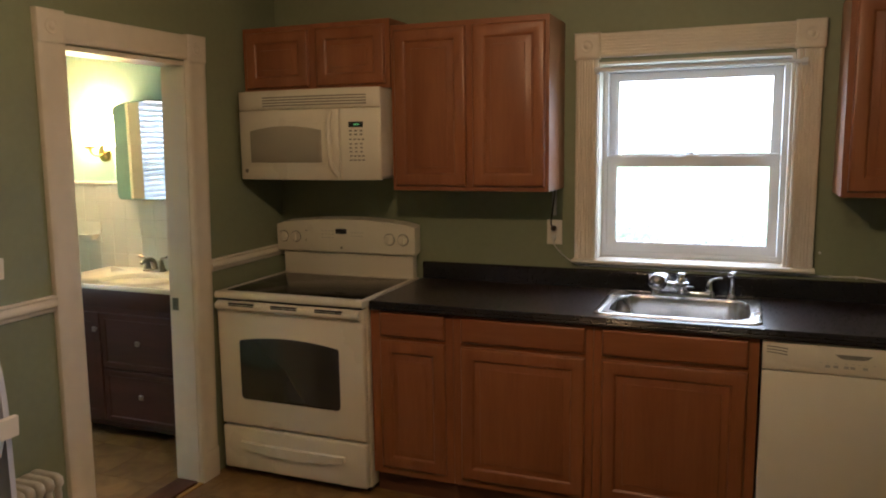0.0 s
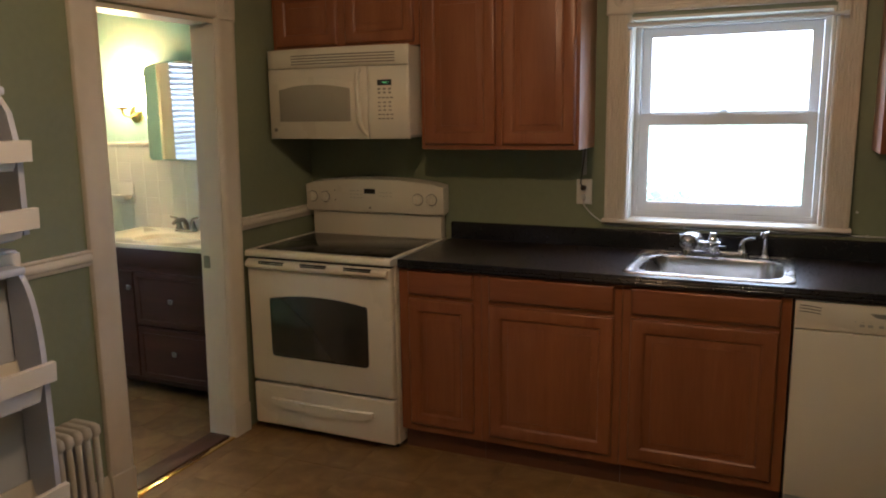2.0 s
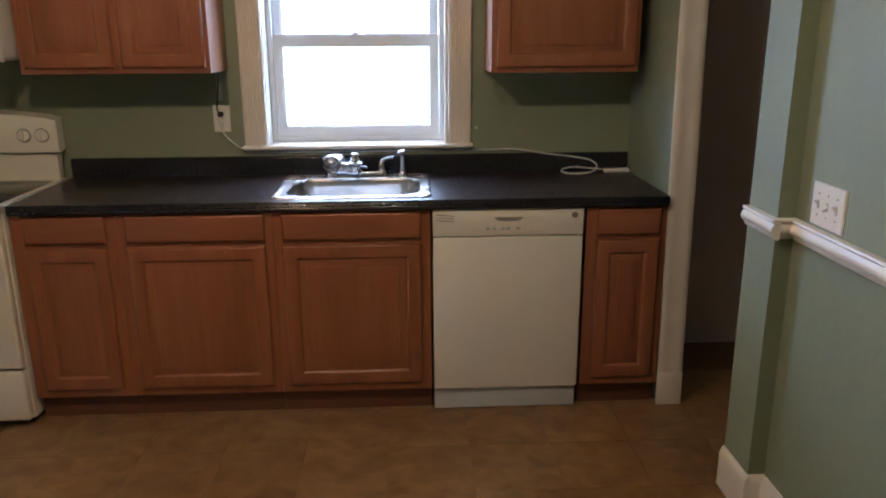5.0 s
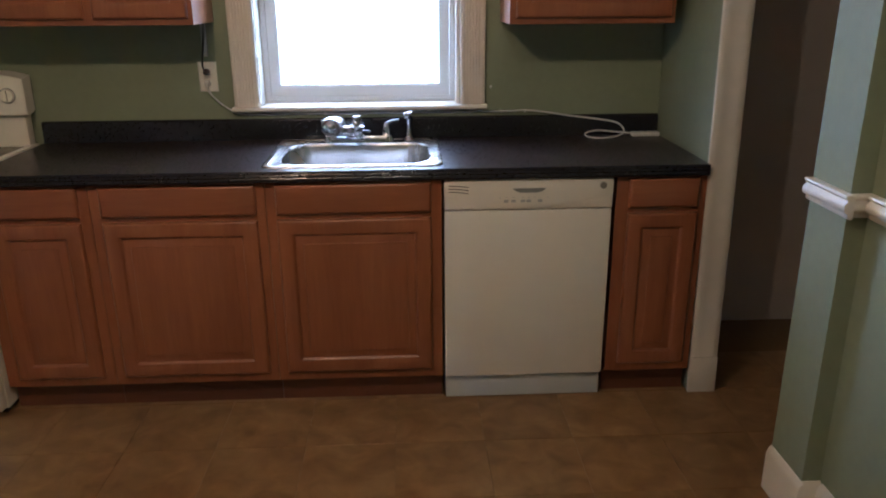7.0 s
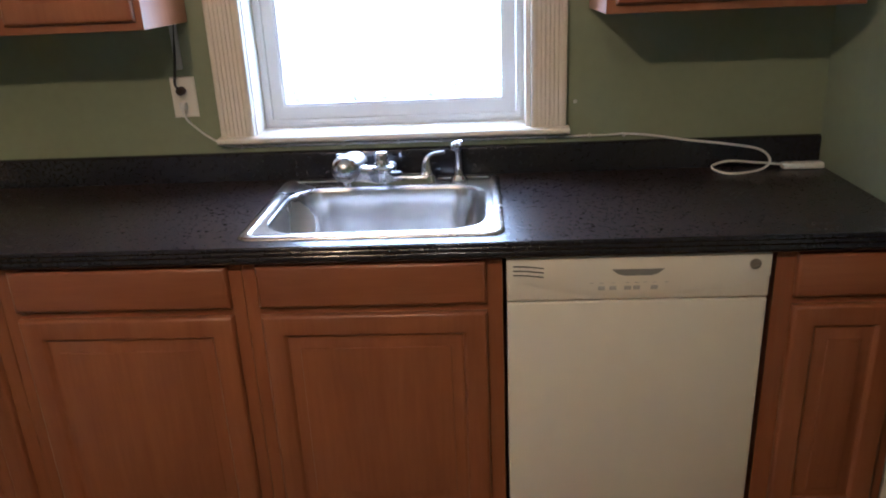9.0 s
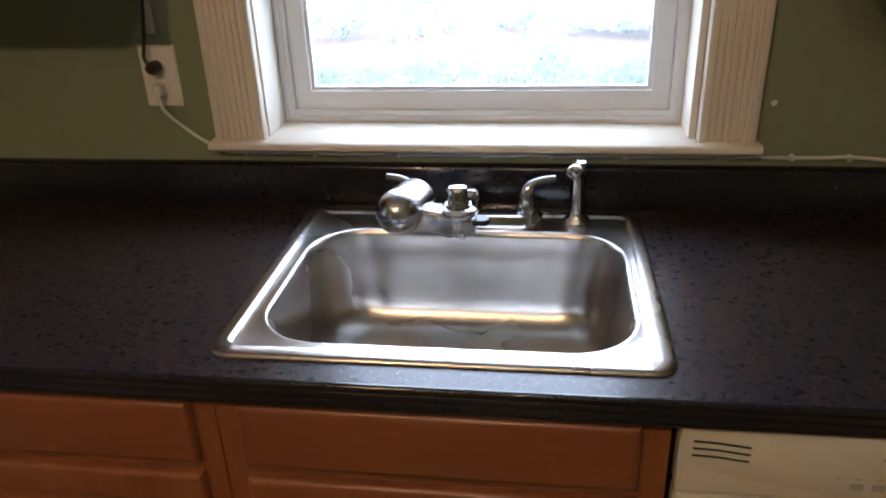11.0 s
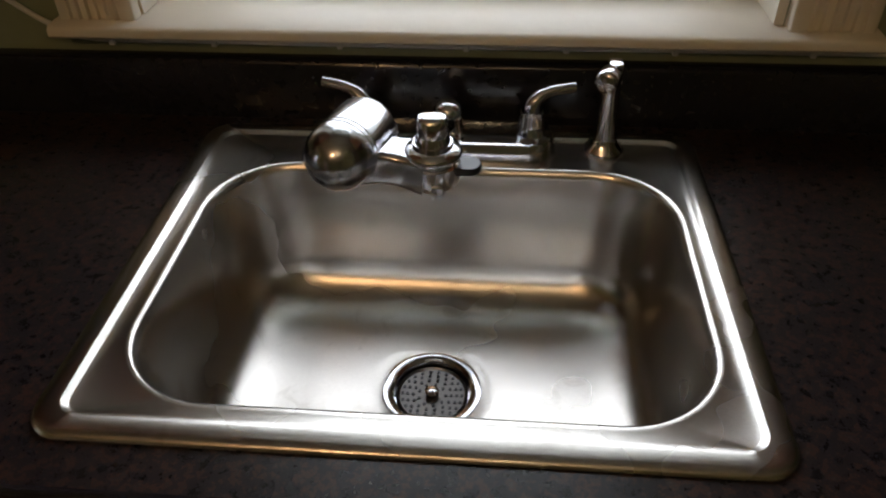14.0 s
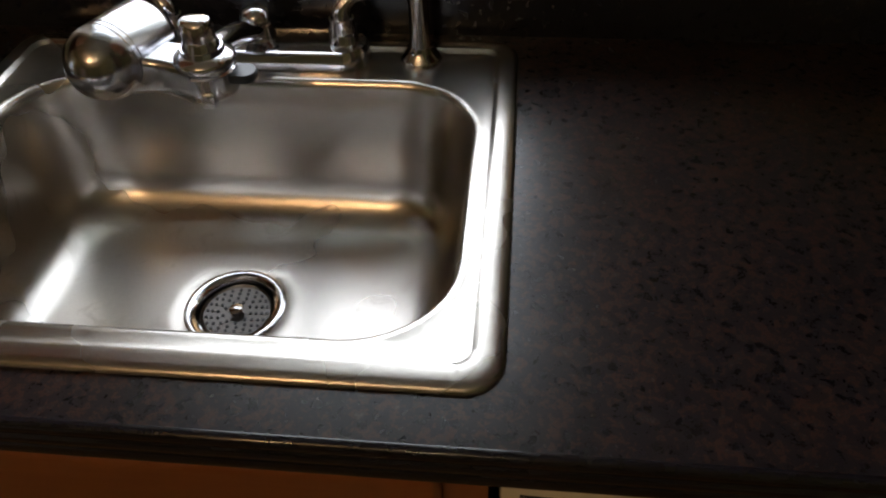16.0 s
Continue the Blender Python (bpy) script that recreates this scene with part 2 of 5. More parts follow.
def boxed(*a, **k):
    return box(bmesh.new(), *a, **k)


def rings(bm, loops, close_start=True, close_end=True, cyclic=False):
    """Joins loops of equally many points into a skin."""
    rows = [[bm.verts.new(p) for p in loop] for loop in loops]
    pairs = list(zip(rows, rows[1:])) + ([(rows[-1], rows[0])] if cyclic else [])
    for a, b in pairs:
        k = len(a)
        for i in range(k):
            bm.faces.new((a[i], a[(i + 1) % k], b[(i + 1) % k], b[i]))
    if not cyclic:
        if close_start:
            bm.faces.new(rows[0][::-1])
        if close_end:
            bm.faces.new(rows[-1])
    return bm


def lathe(bm, profile, centre=(0, 0, 0), axis=(0, 0, 1), seg=28, cap=True):
    """profile: (radius, height) along the axis."""
    q = Vector(axis).normalized().to_track_quat("Z", "Y")
    loops = []
    for r, h in profile:
        r = max(r, 1e-5)
        loops.append([Vector(centre) + q @ Vector((r * math.cos(2 * math.pi * i / seg), r * math.sin(2 * math.pi * i / seg), h)) for i in range(seg)])
    return rings(bm, loops, close_start=cap)


def tube(bm, pts, radii, seg=14):
    """A round bar through points; radii one number or one a point."""
    pts = [Vector(p) for p in pts]
    if not hasattr(radii, "__len__"):
        radii = [radii] * len(pts)
    loops, up = [], None
    for i, p in enumerate(pts):
        d = (pts[min(i + 1, len(pts) - 1)] - pts[max(i - 1, 0)]).normalized()
        if up is None:
            up = d.orthogonal().normalized()
        up = (up - d * up.dot(d)).normalized()
        side = d.cross(up)
        loops.append([p + radii[i] * (math.cos(2 * math.pi * k / seg) * up + math.sin(2 * math.pi * k / seg) * side) for k in range(seg)])
    return rings(bm, loops)


def curve_points(pts, n=8):
    """Catmull-Rom through the points."""
    p = [Vector(pts[0])] + [Vector(q) for q in pts] + [Vector(pts[-1])]
    out = []
    for i in range(1, len(p) - 2):
        for k in range(n):
            t = k / n
            out.append(0.5 * ((2 * p[i]) + (p[i + 1] - p[i - 1]) * t + (2 * p[i - 1] - 5 * p[i] + 4 * p[i + 1] - p[i + 2]) * t * t + (3 * p[i] - p[i - 1] - 3 * p[i + 1] + p[i + 2]) * t ** 3))
    out.append(p[-2])
    return out


def run(bm, profile, t0, t1, place):
    """Extrudes a closed outline (u, w) from t0 to t1; place(u, w, t) gives the point."""
    return rings(bm, [[Vector(place(u, w, t)) for u, w in profile] for t in (t0, t1)])


def slab(bm, u0, u1, v0, v1, w0, w1, holes, place):
    """A plate over u, v between w0 and w1 with square holes through it; place(u, v, w) gives the point."""
    us = sorted({u0, u1, *(h[0] for h in holes), *(h[1] for h in holes)})
    vs = sorted({v0, v1, *(h[2] for h in holes), *(h[3] for h in holes)})
    solid = {(i, j) for i in range(len(us) - 1) for j in range(len(vs) - 1)
             if not any(h[0] <= (us[i] + us[i + 1]) / 2 <= h[1] and h[2] <= (vs[j] + vs[j + 1]) / 2 <= h[3] for h in holes)}
    cache = {}

    def vert(i, j, w):
        if (i, j, w) not in cache:
            cache[i, j, w] = bm.verts.new(place(us[i], vs[j], w))
        return cache[i, j, w]

    for i, j in solid:
        for w in (w0, w1):
            bm.faces.new([vert(a, b, w) for a, b in ((i, j), (i + 1, j), (i + 1, j + 1), (i, j + 1))])
        for (di, dj), (a, b) in {(-1, 0): ((i, j), (i, j + 1)), (1, 0): ((i + 1, j), (i + 1, j + 1)), (0, -1): ((i, j), (i + 1, j)), (0, 1): ((i, j + 1), (i + 1, j + 1))}.items():
            if (i + di, j + dj) not in solid:
                bm.faces.new([vert(*a, w0), vert(*b, w0), vert(*b, w1), vert(*a, w1)])
    return bm


def on_xz(u, v, w):
    return (u, w, v)


def on_yz(u, v, w):
    return (w, u, v)


def on_xy(u, v, w):
    return (u, v, w)


def rounded(cx, cy, hx, hy, r, n=8):
    """Outline of a rounded rectangle."""
    out = []
    for k, (sx, sy) in enumerate(((1, 1), (-1, 1), (-1, -1), (1, -1))):
        for i in range(n + 1):
            a = math.pi / 2 * (k + i / n)
            out.append((cx + sx * (hx - r) + r * math.cos(a), cy + sy * (hy - r) + r * math.sin(a)))
    return out


def panel_rings(bm, x0, x1, z0, z1, steps, y_back, y_front):
    """A square face built up from rings, each (inset, how far behind the front)."""
    loops = [[(x0, y_back, z0), (x1, y_back, z0), (x1, y_back, z1), (x0, y_back, z1)]]
    for inset, back in steps:
        y = y_front + back
        loops.append([(x0 + inset, y, z0 + inset), (x1 - inset, y, z0 + inset), (x1 - inset, y, z1 - inset), (x0 + inset, y, z1 - inset)])
    return rings(bm, loops)


# ---- the rooms ----
CEIL, WT = 2.62, 0.125
XL, XR, YB = -2.140, 1.322, -4.9
XF = 1.285
WIN = (-0.405, 0.425, 1.030, 1.965)
structure("wall_north", slab(bmesh.new(), -4.3, XF + 0.06, 0, CEIL, 0, 0.30, [WIN], on_xz), M_WALL, "sage green painted kitchen wall with the sink window")
DOOR = (-1.434, -0.756, 0.0, 1.990)
DY0, DY1, DW = -1.540, -0.650, 0.118


def settled(y, z):
    """The old door frame has settled out of plumb."""
    k = (y - DY0) / (DY1 - DY0)
    return y + (1 - k) * (-0.014 + 0.012 * z) + k * (-0.040 + 0.036 * z)


def settle(bm):
    for v in bm.verts:
        if DY0 - 0.05 < v.co.y < DY1 + 0.05:
            v.co.y = settled(v.co.y, v.co.z)
    return bm


structure("wall_west", settle(slab(bmesh.new(), YB, 0, 0, CEIL, XL - WT, XL, [DOOR], on_yz)), M_WALL, "sage green wall with the bathroom doorway")
structure("wall_south", boxed(XL - WT, 2.7, YB - 0.15, YB, 0, CEIL), M_WALL, "sage green wall closing the kitchen")


def lean(bm, base=0.0, slope=-0.012):
    """The old wall leans a little."""
    for v in bm.verts:
        v.co.x += base + slope * v.co.z
    return bm


structure("wall_east", lean(boxed(XF, XF + 0.098, -0.585, 0, 0, CEIL)), M_WALL, "short sage green wall beside the counter end")
bm = boxed(XR, XR + 0.14, -1.385, -1.200, 0, CEIL)
box(bm, XR + 0.055, XR + 0.14, YB, -1.385, 0, CEIL)
structure("wall_east_near", bm, M_WALL, "sage green wall with a shallow corner jog")
structure("hall_wall", boxed(XF + 0.06, 2.7, 0.06, 0.30, 0, CEIL), M_HALL, "grey painted hallway wall")
structure("hall_wall_end", boxed(2.6, 2.7, -2.4, 0.06, 0, CEIL), M_HALL, "grey painted hallway end wall")
structure("hall_wall_south", boxed(XR + 0.14, 2.6, -2.4, -2.3, 0, CEIL), M_HALL, "grey painted hallway side wall")
structure("ceiling", boxed(-4.3, 2.7, YB - 0.15, 0.3, CEIL, CEIL + 0.1), M_CEIL, "white painted ceiling")
structure("bath_wall_west", slab(bmesh.new(), -2.9, 0, 0, CEIL, -4.16, -4.0, [(-1.93, -1.13, 0.85, 2.0)], on_yz), M_BTEAL, "teal painted bathroom wall with a window")
structure("bath_wall_south", boxed(-4.16, XL - WT, -2.9, -2.8, 0, CEIL), M_BTEAL, "teal painted bathroom wall")
structure("bath_wall_lining", settle(slab(bmesh.new(), -2.8, -0.02, 0, CEIL, XL - WT - 0.012, XL - WT, [(DOOR[0], DOOR[1], 0, DOOR[3])], on_yz)), M_BTEAL, "teal painted bathroom side wall")
structure("bath_wall_north", boxed(-4.0, XL - WT, -0.02, 0, 0, CEIL), M_BTEAL, "teal painted bathroom wall above white tile")
floor = structure("floor", boxed(-4.3, 2.7, YB - 0.15, 0.30, -0.12, -0.003), M_JOINT, "tan stone-look tile floor")


def cove(width, depth):
    """Outline of a moulded chair rail: width along u, depth along w."""
    return [(0, 0), (0, depth * 0.35), (width * 0.10, depth * 0.55), (width * 0.22, depth * 0.55), (width * 0.30, depth * 0.9), (width * 0.42, depth), (width * 0.62, depth),
            (width * 0.72, depth * 0.75), (width * 0.80, depth * 0.70), (width * 0.90, depth * 0.95), (width, depth * 0.85), (width, 0)]


def chair_rail(name, z, t0, t1, place):
    bm = run(bmesh.new(), [(z + u, w) for u, w in cove(0.062, 0.026)], t0, t1, place)
    return structure(name, bm, M_TRIM, "cream moulded chair rail", 50)


chair_rail("trim_rail_west", 1.006, YB, settled(DY0, 1.04), lambda u, w, t: (XL + w, t, u))
chair_rail("trim_rail_west", 1.006, settled(DY1, 1.04), 0, lambda u, w, t: (XL + w, t, u))
chair_rail("trim_rail_east", 0.944, -1.385 - 0.026, -1.200, lambda u, w, t: (XR - w, t, u))
chair_rail("trim_rail_east", 0.944, XR, XR + 0.055, lambda u, w, t: (t, -1.385 - w, u))
chair_rail("trim_rail_east", 0.944, YB, -1.411, lambda u, w, t: (XR + 0.055 - w, t, u))


def baseboard(name, t0, t1, place):
    prof = [(0, 0), (0, 0.016), (0.125, 0.016), (0.14, 0.011), (0.15, 0.004), (0.15, 0)]
    return structure(name, run(bmesh.new(), prof, t0, t1, place), M_TRIM, "cream painted baseboard", 50)


baseboard("baseboard_east", -1.401, -1.200, lambda u, w, t: (XR - w, t, u))
baseboard("baseboard_east", XR, XR + 0.055, lambda u, w, t: (t, -1.385 - w, u))
baseboard("baseboard_east", YB, -1.401, lambda u, w, t: (XR + 0.055 - w, t, u))
baseboard("baseboard_west", YB, settled(DY0, 0.0) - 0.003, lambda u, w, t: (XL + w, t, u))


def fluted(width, depth, n=6, margin=0.014, dip=0.005):
    pts = [(0, 0), (0, depth - 0.003), (0.003, depth)]
    step = (width - 2 * margin) / n
    for i in range(n):
        a = margin + i * step
        pts += [(a + step * 0.12, depth), (a + step * 0.28, depth - dip), (a + step * 0.72, depth - dip), (a + step * 0.88, depth)]
    return pts + [(width - 0.003, depth), (width, depth - 0.003), (width, 0)]


def rosette(bm, u, v, size, depth, place):
    """A square block with a round turned boss; place(u, v, w)."""
    h = size / 2
    loops = []
    for inset, w in ((0, 0), (0, depth - 0.003), (0.003, depth), (0.018, depth)):
        loops.append([Vector(place(u + x * (h - inset), v + y * (h - inset), w)) for x, y in ((-1, -1), (1, -1), (1, 1), (-1, 1))])
    rings(bm, loops)
    loops = []
    for r, w in ((h * 0.72, depth), (h * 0.68, depth - 0.004), (h * 0.55, depth - 0.004), (h * 0.48, depth + 0.003), (h * 0.34, depth + 0.001), (h * 0.28, depth - 0.003), (h * 0.18, depth + 0.004), (0.001, depth + 0.006)):
        loops.append([Vector(place(u + r * math.cos(a * math.pi / 10), v + r * math.sin(a * math.pi / 10), w)) for a in range(20)])
    rings(bm, loops, close_start=False)
    return bm


# window casing, stool and frame
wc = tagged(new("window_1"), "white double-hung sash window in fluted cream casing above the sink", "window", kind="structure")
CX0, CX1, CZ0, CZ1, CW = -0.500, 0.530, 1.052, 2.095, 0.103


def face_n(u, v, w):
    return (u, -w, v)


for a in (CX0, CX1 - CW):
    part("window_casing", run(bmesh.new(), fluted(CW, 0.022), CZ0, CZ1 - 0.118, lambda u, w, t, a=a: (a + u, -w, t)), M_TRIM, wc, "fluted cream painted side casing", 50)
    part("corner_block", rosette(bmesh.new(), a + CW / 2, CZ1 - 0.058, 0.118, 0.027, face_n), M_TRIM, wc, "square casing block with a round rosette", 50)
part("window_casing", run(bmesh.new(), fluted(0.108, 0.022), CX0 + CW + 0.008, CX1 - CW - 0.008, lambda u, w, t: (t, -w, CZ1 - 0.112 + u)), M_TRIM, wc, "fluted cream painted head casing", 50)
bm = run(bmesh.new(), [(-0.040, 1.034), (-0.045, 1.038), (-0.045, 1.046), (-0.040, 1.051), (0.10, 1.053), (0.10, 1.030), (-0.030, 1.030)], CX0 - 0.008, CX1 + 0.008, lambda u, w, t: (t, u, w))
part("window_sill", bm, M_TRIM, wc, "cream painted inside sill with a rounded nose", 50)
for x0, x1, z0, z1 in ((WIN[0], WIN[0] + 0.012, 1.053, WIN[3]), (WIN[1] - 0.012, WIN[1], 1.053, WIN[3]), (WIN[0], WIN[1], WIN[3] - 0.012, WIN[3])):
    part("jamb_lining", boxed(x0 + (0.012 if z0 > 1.5 else 0), x1 - (0.012 if z0 > 1.5 else 0), -0.002, 0.10, z0, z1), M_TRIM, wc)
VX0, VX1, VZ0, VZ1 = WIN[0] + 0.012, WIN[1] - 0.012, 1.032, WIN[3] - 0.012
part("window_frame", slab(bmesh.new(), VX0, VX1, VZ0, VZ1, 0.10, 0.20, [(VX0 + 0.022, VX1 - 0.022, VZ0 + 0.045, VZ1 - 0.028)], on_xz), M_VINYL, wc, "white vinyl window frame")
part("frame_bead", slab(bmesh.new(), VX0 + 0.008, VX1 - 0.008, VZ0 + 0.028, VZ1 - 0.010, 0.094, 0.101, [(VX0 + 0.014, VX1 - 0.014, VZ0 + 0.034, VZ1 - 0.016)], on_xz), M_VINYL, wc)


def sash(name, z0, z1, y0, y1, bottom, top):
    x0, x1, st = VX0 + 0.024, VX1 - 0.024, 0.034
    hole = (x0 + st, x1 - st, z0 + bottom, z1 - top)
    ob = part(name, slab(bmesh.new(), x0, x1, z0, z1, y0, y1, [hole], on_xz), M_VINYL, wc, "white vinyl sash with one large pane")
    i = 0.008
    bead = slab(bmesh.new(), hole[0], hole[1], hole[2], hole[3], y0 + 0.008, y0 + 0.018, [(hole[0] + i, hole[1] - i, hole[2] + i, hole[3] - i)], on_xz)
    part("glazing_bead", bead, M_VINYL, ob)
    g = part("pane", boxed(hole[0] + 0.002, hole[1] - 0.002, y0 + 0.012, y0 + 0.016, hole[2] + 0.002, hole[3] - 0.002), M_PANE, ob, "clear glass pane")
    g.visible_shadow = False
    return ob


M_PANE = bpy.data.materials.new("clear_glass")
M_PANE.use_nodes = True
pn = M_PANE.node_tree.nodes
tr, gl, mx, fr = pn.new("ShaderNodeBsdfTransparent"), pn.new("ShaderNodeBsdfGlossy"), pn.new("ShaderNodeMixShader"), pn.new("ShaderNodeLayerWeight")
gl.inputs["Roughness"].default_value = 0.02
# weak translucent film: dirt on the glass plus a veil for window glare
film, veiled = pn.new("ShaderNodeBsdfTranslucent"), pn.new("ShaderNodeMixShader")
veiled.inputs[0].default_value = 0.065
fr.inputs[0].default_value = 0.5
pw, ad = pn.new("ShaderNodeMath"), pn.new("ShaderNodeMath")
pw.operation, pw.inputs[1].default_value = "POWER", 4.0
ad.operation, ad.inputs[1].default_value, ad.inputs[2].default_value = "MULTIPLY_ADD", 0.7, 0.04
for a, b in ((fr.outputs["Facing"], pw.inputs[0]), (pw.outputs[0], ad.inputs[0]), (ad.outputs[0], mx.inputs[0]), (tr.outputs[0], veiled.inputs[1]), (film.outputs[0], veiled.inputs[2]), (veiled.outputs[0], mx.inputs[1]), (gl.outputs[0], mx.inputs[2]), (mx.outputs[0], pn["Material Output"].inputs[0])):
    M_PANE.node_tree.links.new(a, b)

sash("lower_sash", 1.0765, 1.532, 0.110, 0.140, 0.039, 0.040)
sash("upper_sash", 1.497, 1.926, 0.146, 0.176, 0.038, 0.034)
bm = boxed(-0.022, 0.042, 0.112, 0.134, 1.532, 1.540, 0.003)
lathe(bm, [(0.012, 0), (0.012, 0.008), (0.008, 0.012)], (0.01, 0.123, 1.540))
box(bm, -0.012, 0.016, 0.104, 0.114, 1.543, 1.551, 0.003)
part("sash_lock", bm, M_VINYL, wc, "small white cam lock on the meeting rail")
for x in (VX0 + 0.026, VX1 - 0.086):
    part("tilt_latch", boxed(x, x + 0.060, 0.113, 0.132, 1.532, 1.541, 0.003), M_VINYL, wc)

# curtain rod
rod = thing("curtain_rod", (0.03, -0.05, 1.925), "slim white extending rod on brackets across the window head", "curtain rod")
bm = tube(bmesh.new(), [(-0.425, -0.012, 0), (-0.1, -0.012, 0)], 0.0095, 16)
tube(bm, [(-0.1, -0.012, 0), (0.425, -0.012, 0)], 0.0075, 16)
part("rod", bm, M_VINYL, rod)
for x in (-0.430, 0.430):
    bm = boxed(x - 0.007, x + 0.007, -0.018, 0.028, -0.006, 0.006, 0.002)
    box(bm, x - 0.011, x + 0.011, 0.0235, 0.0280, -0.016, 0.016, 0.001)
    part("bracket", bm, M_VINYL, rod)

# bathroom door casing
dc = tagged(new("door_1"), "open doorway with fluted cream casing into the bathroom", "doorway", kind="structure")
def on_west(u, w, t):
    return (XL + w, u, t)


def dpart(name, bm, mat, parent, label="", smooth=40):
    return part(name, settle(bm), mat, parent, label, smooth)


for a in (DY0, DY1 - DW):
    dpart("door_casing", run(bmesh.new(), fluted(DW, 0.022, 1, 0.016, 0.0025), 0.145, 1.992, lambda u, w, t, a=a: on_west(a + u, w, t)), M_TRIM, dc, "fluted cream painted door casing", 50)
    dpart("plinth_block", boxed(XL, XL + 0.028, a - 0.002, a + DW + 0.002, 0, 0.145, 0.003), M_TRIM, dc)
    dpart("corner_block", rosette(bmesh.new(), a + DW / 2, 2.050, 0.120, 0.028, lambda u, v, w: (XL + w, u, v)), M_TRIM, dc, "square casing block with a round rosette", 50)
dpart("door_head", run(bmesh.new(), fluted(0.108, 0.022, 1, 0.016, 0.0025), DY0 + DW, DY1 - DW, lambda u, w, t: (XL + w, t, 1.996 + u)), M_TRIM, dc, "cream painted head casing", 50)
for y0, y1 in ((DOOR[0] - 0.0, DOOR[0] + 0.018), (DOOR[1] - 0.018, DOOR[1])):
    dpart("jamb", boxed(XL - WT - 0.006, XL + 0.002, y0, y1, 0, DOOR[3]), M_TRIM, dc)
dpart("jamb", boxed(XL - WT - 0.006, XL + 0.002, DOOR[0] + 0.018, DOOR[1] - 0.018, DOOR[3] - 0.018, DOOR[3]), M_TRIM, dc)
bm = slab(bmesh.new(), XL - 0.116, XL - 0.080, 0.840, 0.900, DOOR[1] - 0.0205, DOOR[1] - 0.018, [(XL - 0.108, XL - 0.090, 0.855, 0.885)], on_xz)
box(bm, XL - 0.108, XL - 0.090, DOOR[1] - 0.0186, DOOR[1] - 0.0182, 0.855, 0.885)
dpart("strike_plate", bm, M_NICKEL, dc, "small metal strike plate on the jamb")
dpart("threshold", boxed(XL - WT, XL - 0.012, DOOR[0] + 0.018, DOOR[1] - 0.018, -0.003, 0.010, 0.003), M_THRESH, dc, "reddish brown wooden threshold")
dpart("threshold_strip", boxed(XL - 0.012, XL + 0.022, DOOR[0] + 0.016, DOOR[1] - 0.016, -0.002, 0.006, 0.002), M_BRASS, dc, "narrow brass edging strip")

# hallway opening trim
hc = tagged(new("door_2"), "cased opening from the kitchen to the dark hallway", "doorway", kind="structure")
part("door_casing", lean(run(bmesh.new(), fluted(0.106, 0.012, 1, 0.02, 0.002), 0, CEIL, lambda u, w, t: (XF - 0.002 + u, -0.585 - w, t))), M_TRIM, hc, "cream painted casing on the wall end", 50)
part("plinth_block", lean(boxed(XF - 0.004, XF + 0.104, -0.603, -0.5971, 0, 0.15, 0.0015)), M_TRIM, hc)
part("corner_bead", lean(boxed(XF + 0.0985, XF + 0.1045, -0.585, -0.56, 0, CEIL, 0.002)), M_TRIM, hc)


# ---- base cabinets, counter, sink ----
def door_part(parent, x0, x1, z0, z1, y, name="door", label="honey-stained raised-panel door", frame=0.055):
    """A framed door with a raised field; y is its front face."""
    d = part(name, panel_rings(bmesh.new(), x0, x1, z0, z1, [(0.0, 0.009), (0.003, 0.004), (0.007, 0.0012), (0.012, 0.0), (frame - 0.006, 0.0), (frame, 0.0045), (frame + 0.004, 0.0105)], y + 0.019, y), M_CAB, parent, label)
    f = frame + 0.003
    part("panel", panel_rings(bmesh.new(), x0 + f, x1 - f, z0 + f, z1 - f, [(0.0, 0.0115), (0.004, 0.0112), (0.030, 0.0045), (0.0315, 0.0018), (0.036, 0.0012)], y + 0.014, y), M_CAB, d)
    return d


def drawer_part(parent, x0, x1, z0, z1, y):
    return part("drawer_front", panel_rings(bmesh.new(), x0, x1, z0, z1, [(0.0, 0.010), (0.003, 0.005), (0.008, 0.0015), (0.014, 0.0)], y + 0.019, y), M_CABX, parent, "honey-stained slab drawer front")


def base_cabinet(x0, x1, dx0, dx1, label):
    cab = thing("base_cabinet", (x0, 0, 0), label, "kitchen cabinet", "base cabinets under the counter")
    w = x1 - x0
    for a in (0.0005, w - 0.0185):
        part("side_panel", boxed(a, a + 0.018, -0.582, -0.002, 0.105, 0.874), M_CAB, cab, "honey-stained cabinet side")
    part("bottom_panel", boxed(0.0187, w - 0.0187, -0.582, -0.002, 0.105, 0.120), M_CAB, cab)
    part("back_panel", boxed(0.0187, w - 0.0187, -0.014, -0.002, 0.1202, 0.874), M_CAB, cab)
    frame_bm = slab(bmesh.new(), 0.0005, w - 0.0005, 0.105, 0.874, -0.600, -0.5822, [(dx0 - x0 + 0.02, dx1 - x0 - 0.02, 0.16, 0.72)], on_xz)
    part("face_frame", frame_bm, M_CAB, cab, "honey-stained face frame")
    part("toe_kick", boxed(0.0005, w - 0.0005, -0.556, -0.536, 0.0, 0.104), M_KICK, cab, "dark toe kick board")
    drawer_part(cab, dx0 - x0, dx1 - x0, 0.757, 0.866, -0.6195)
    door_part(cab, dx0 - x0, dx1 - x0, 0.140, 0.738, -0.6195)
    return cab


base_cabinet(-1.300, -0.902, -1.250, -0.938, "narrow honey-stained base cabinet beside the range")
base_cabinet(-0.901, -0.296, -0.864, -0.328, "honey-stained base cabinet with one drawer and one door")
base_cabinet(-0.295, 0.322, -0.260, 0.284, "honey-stained sink base cabinet with raised-panel door")
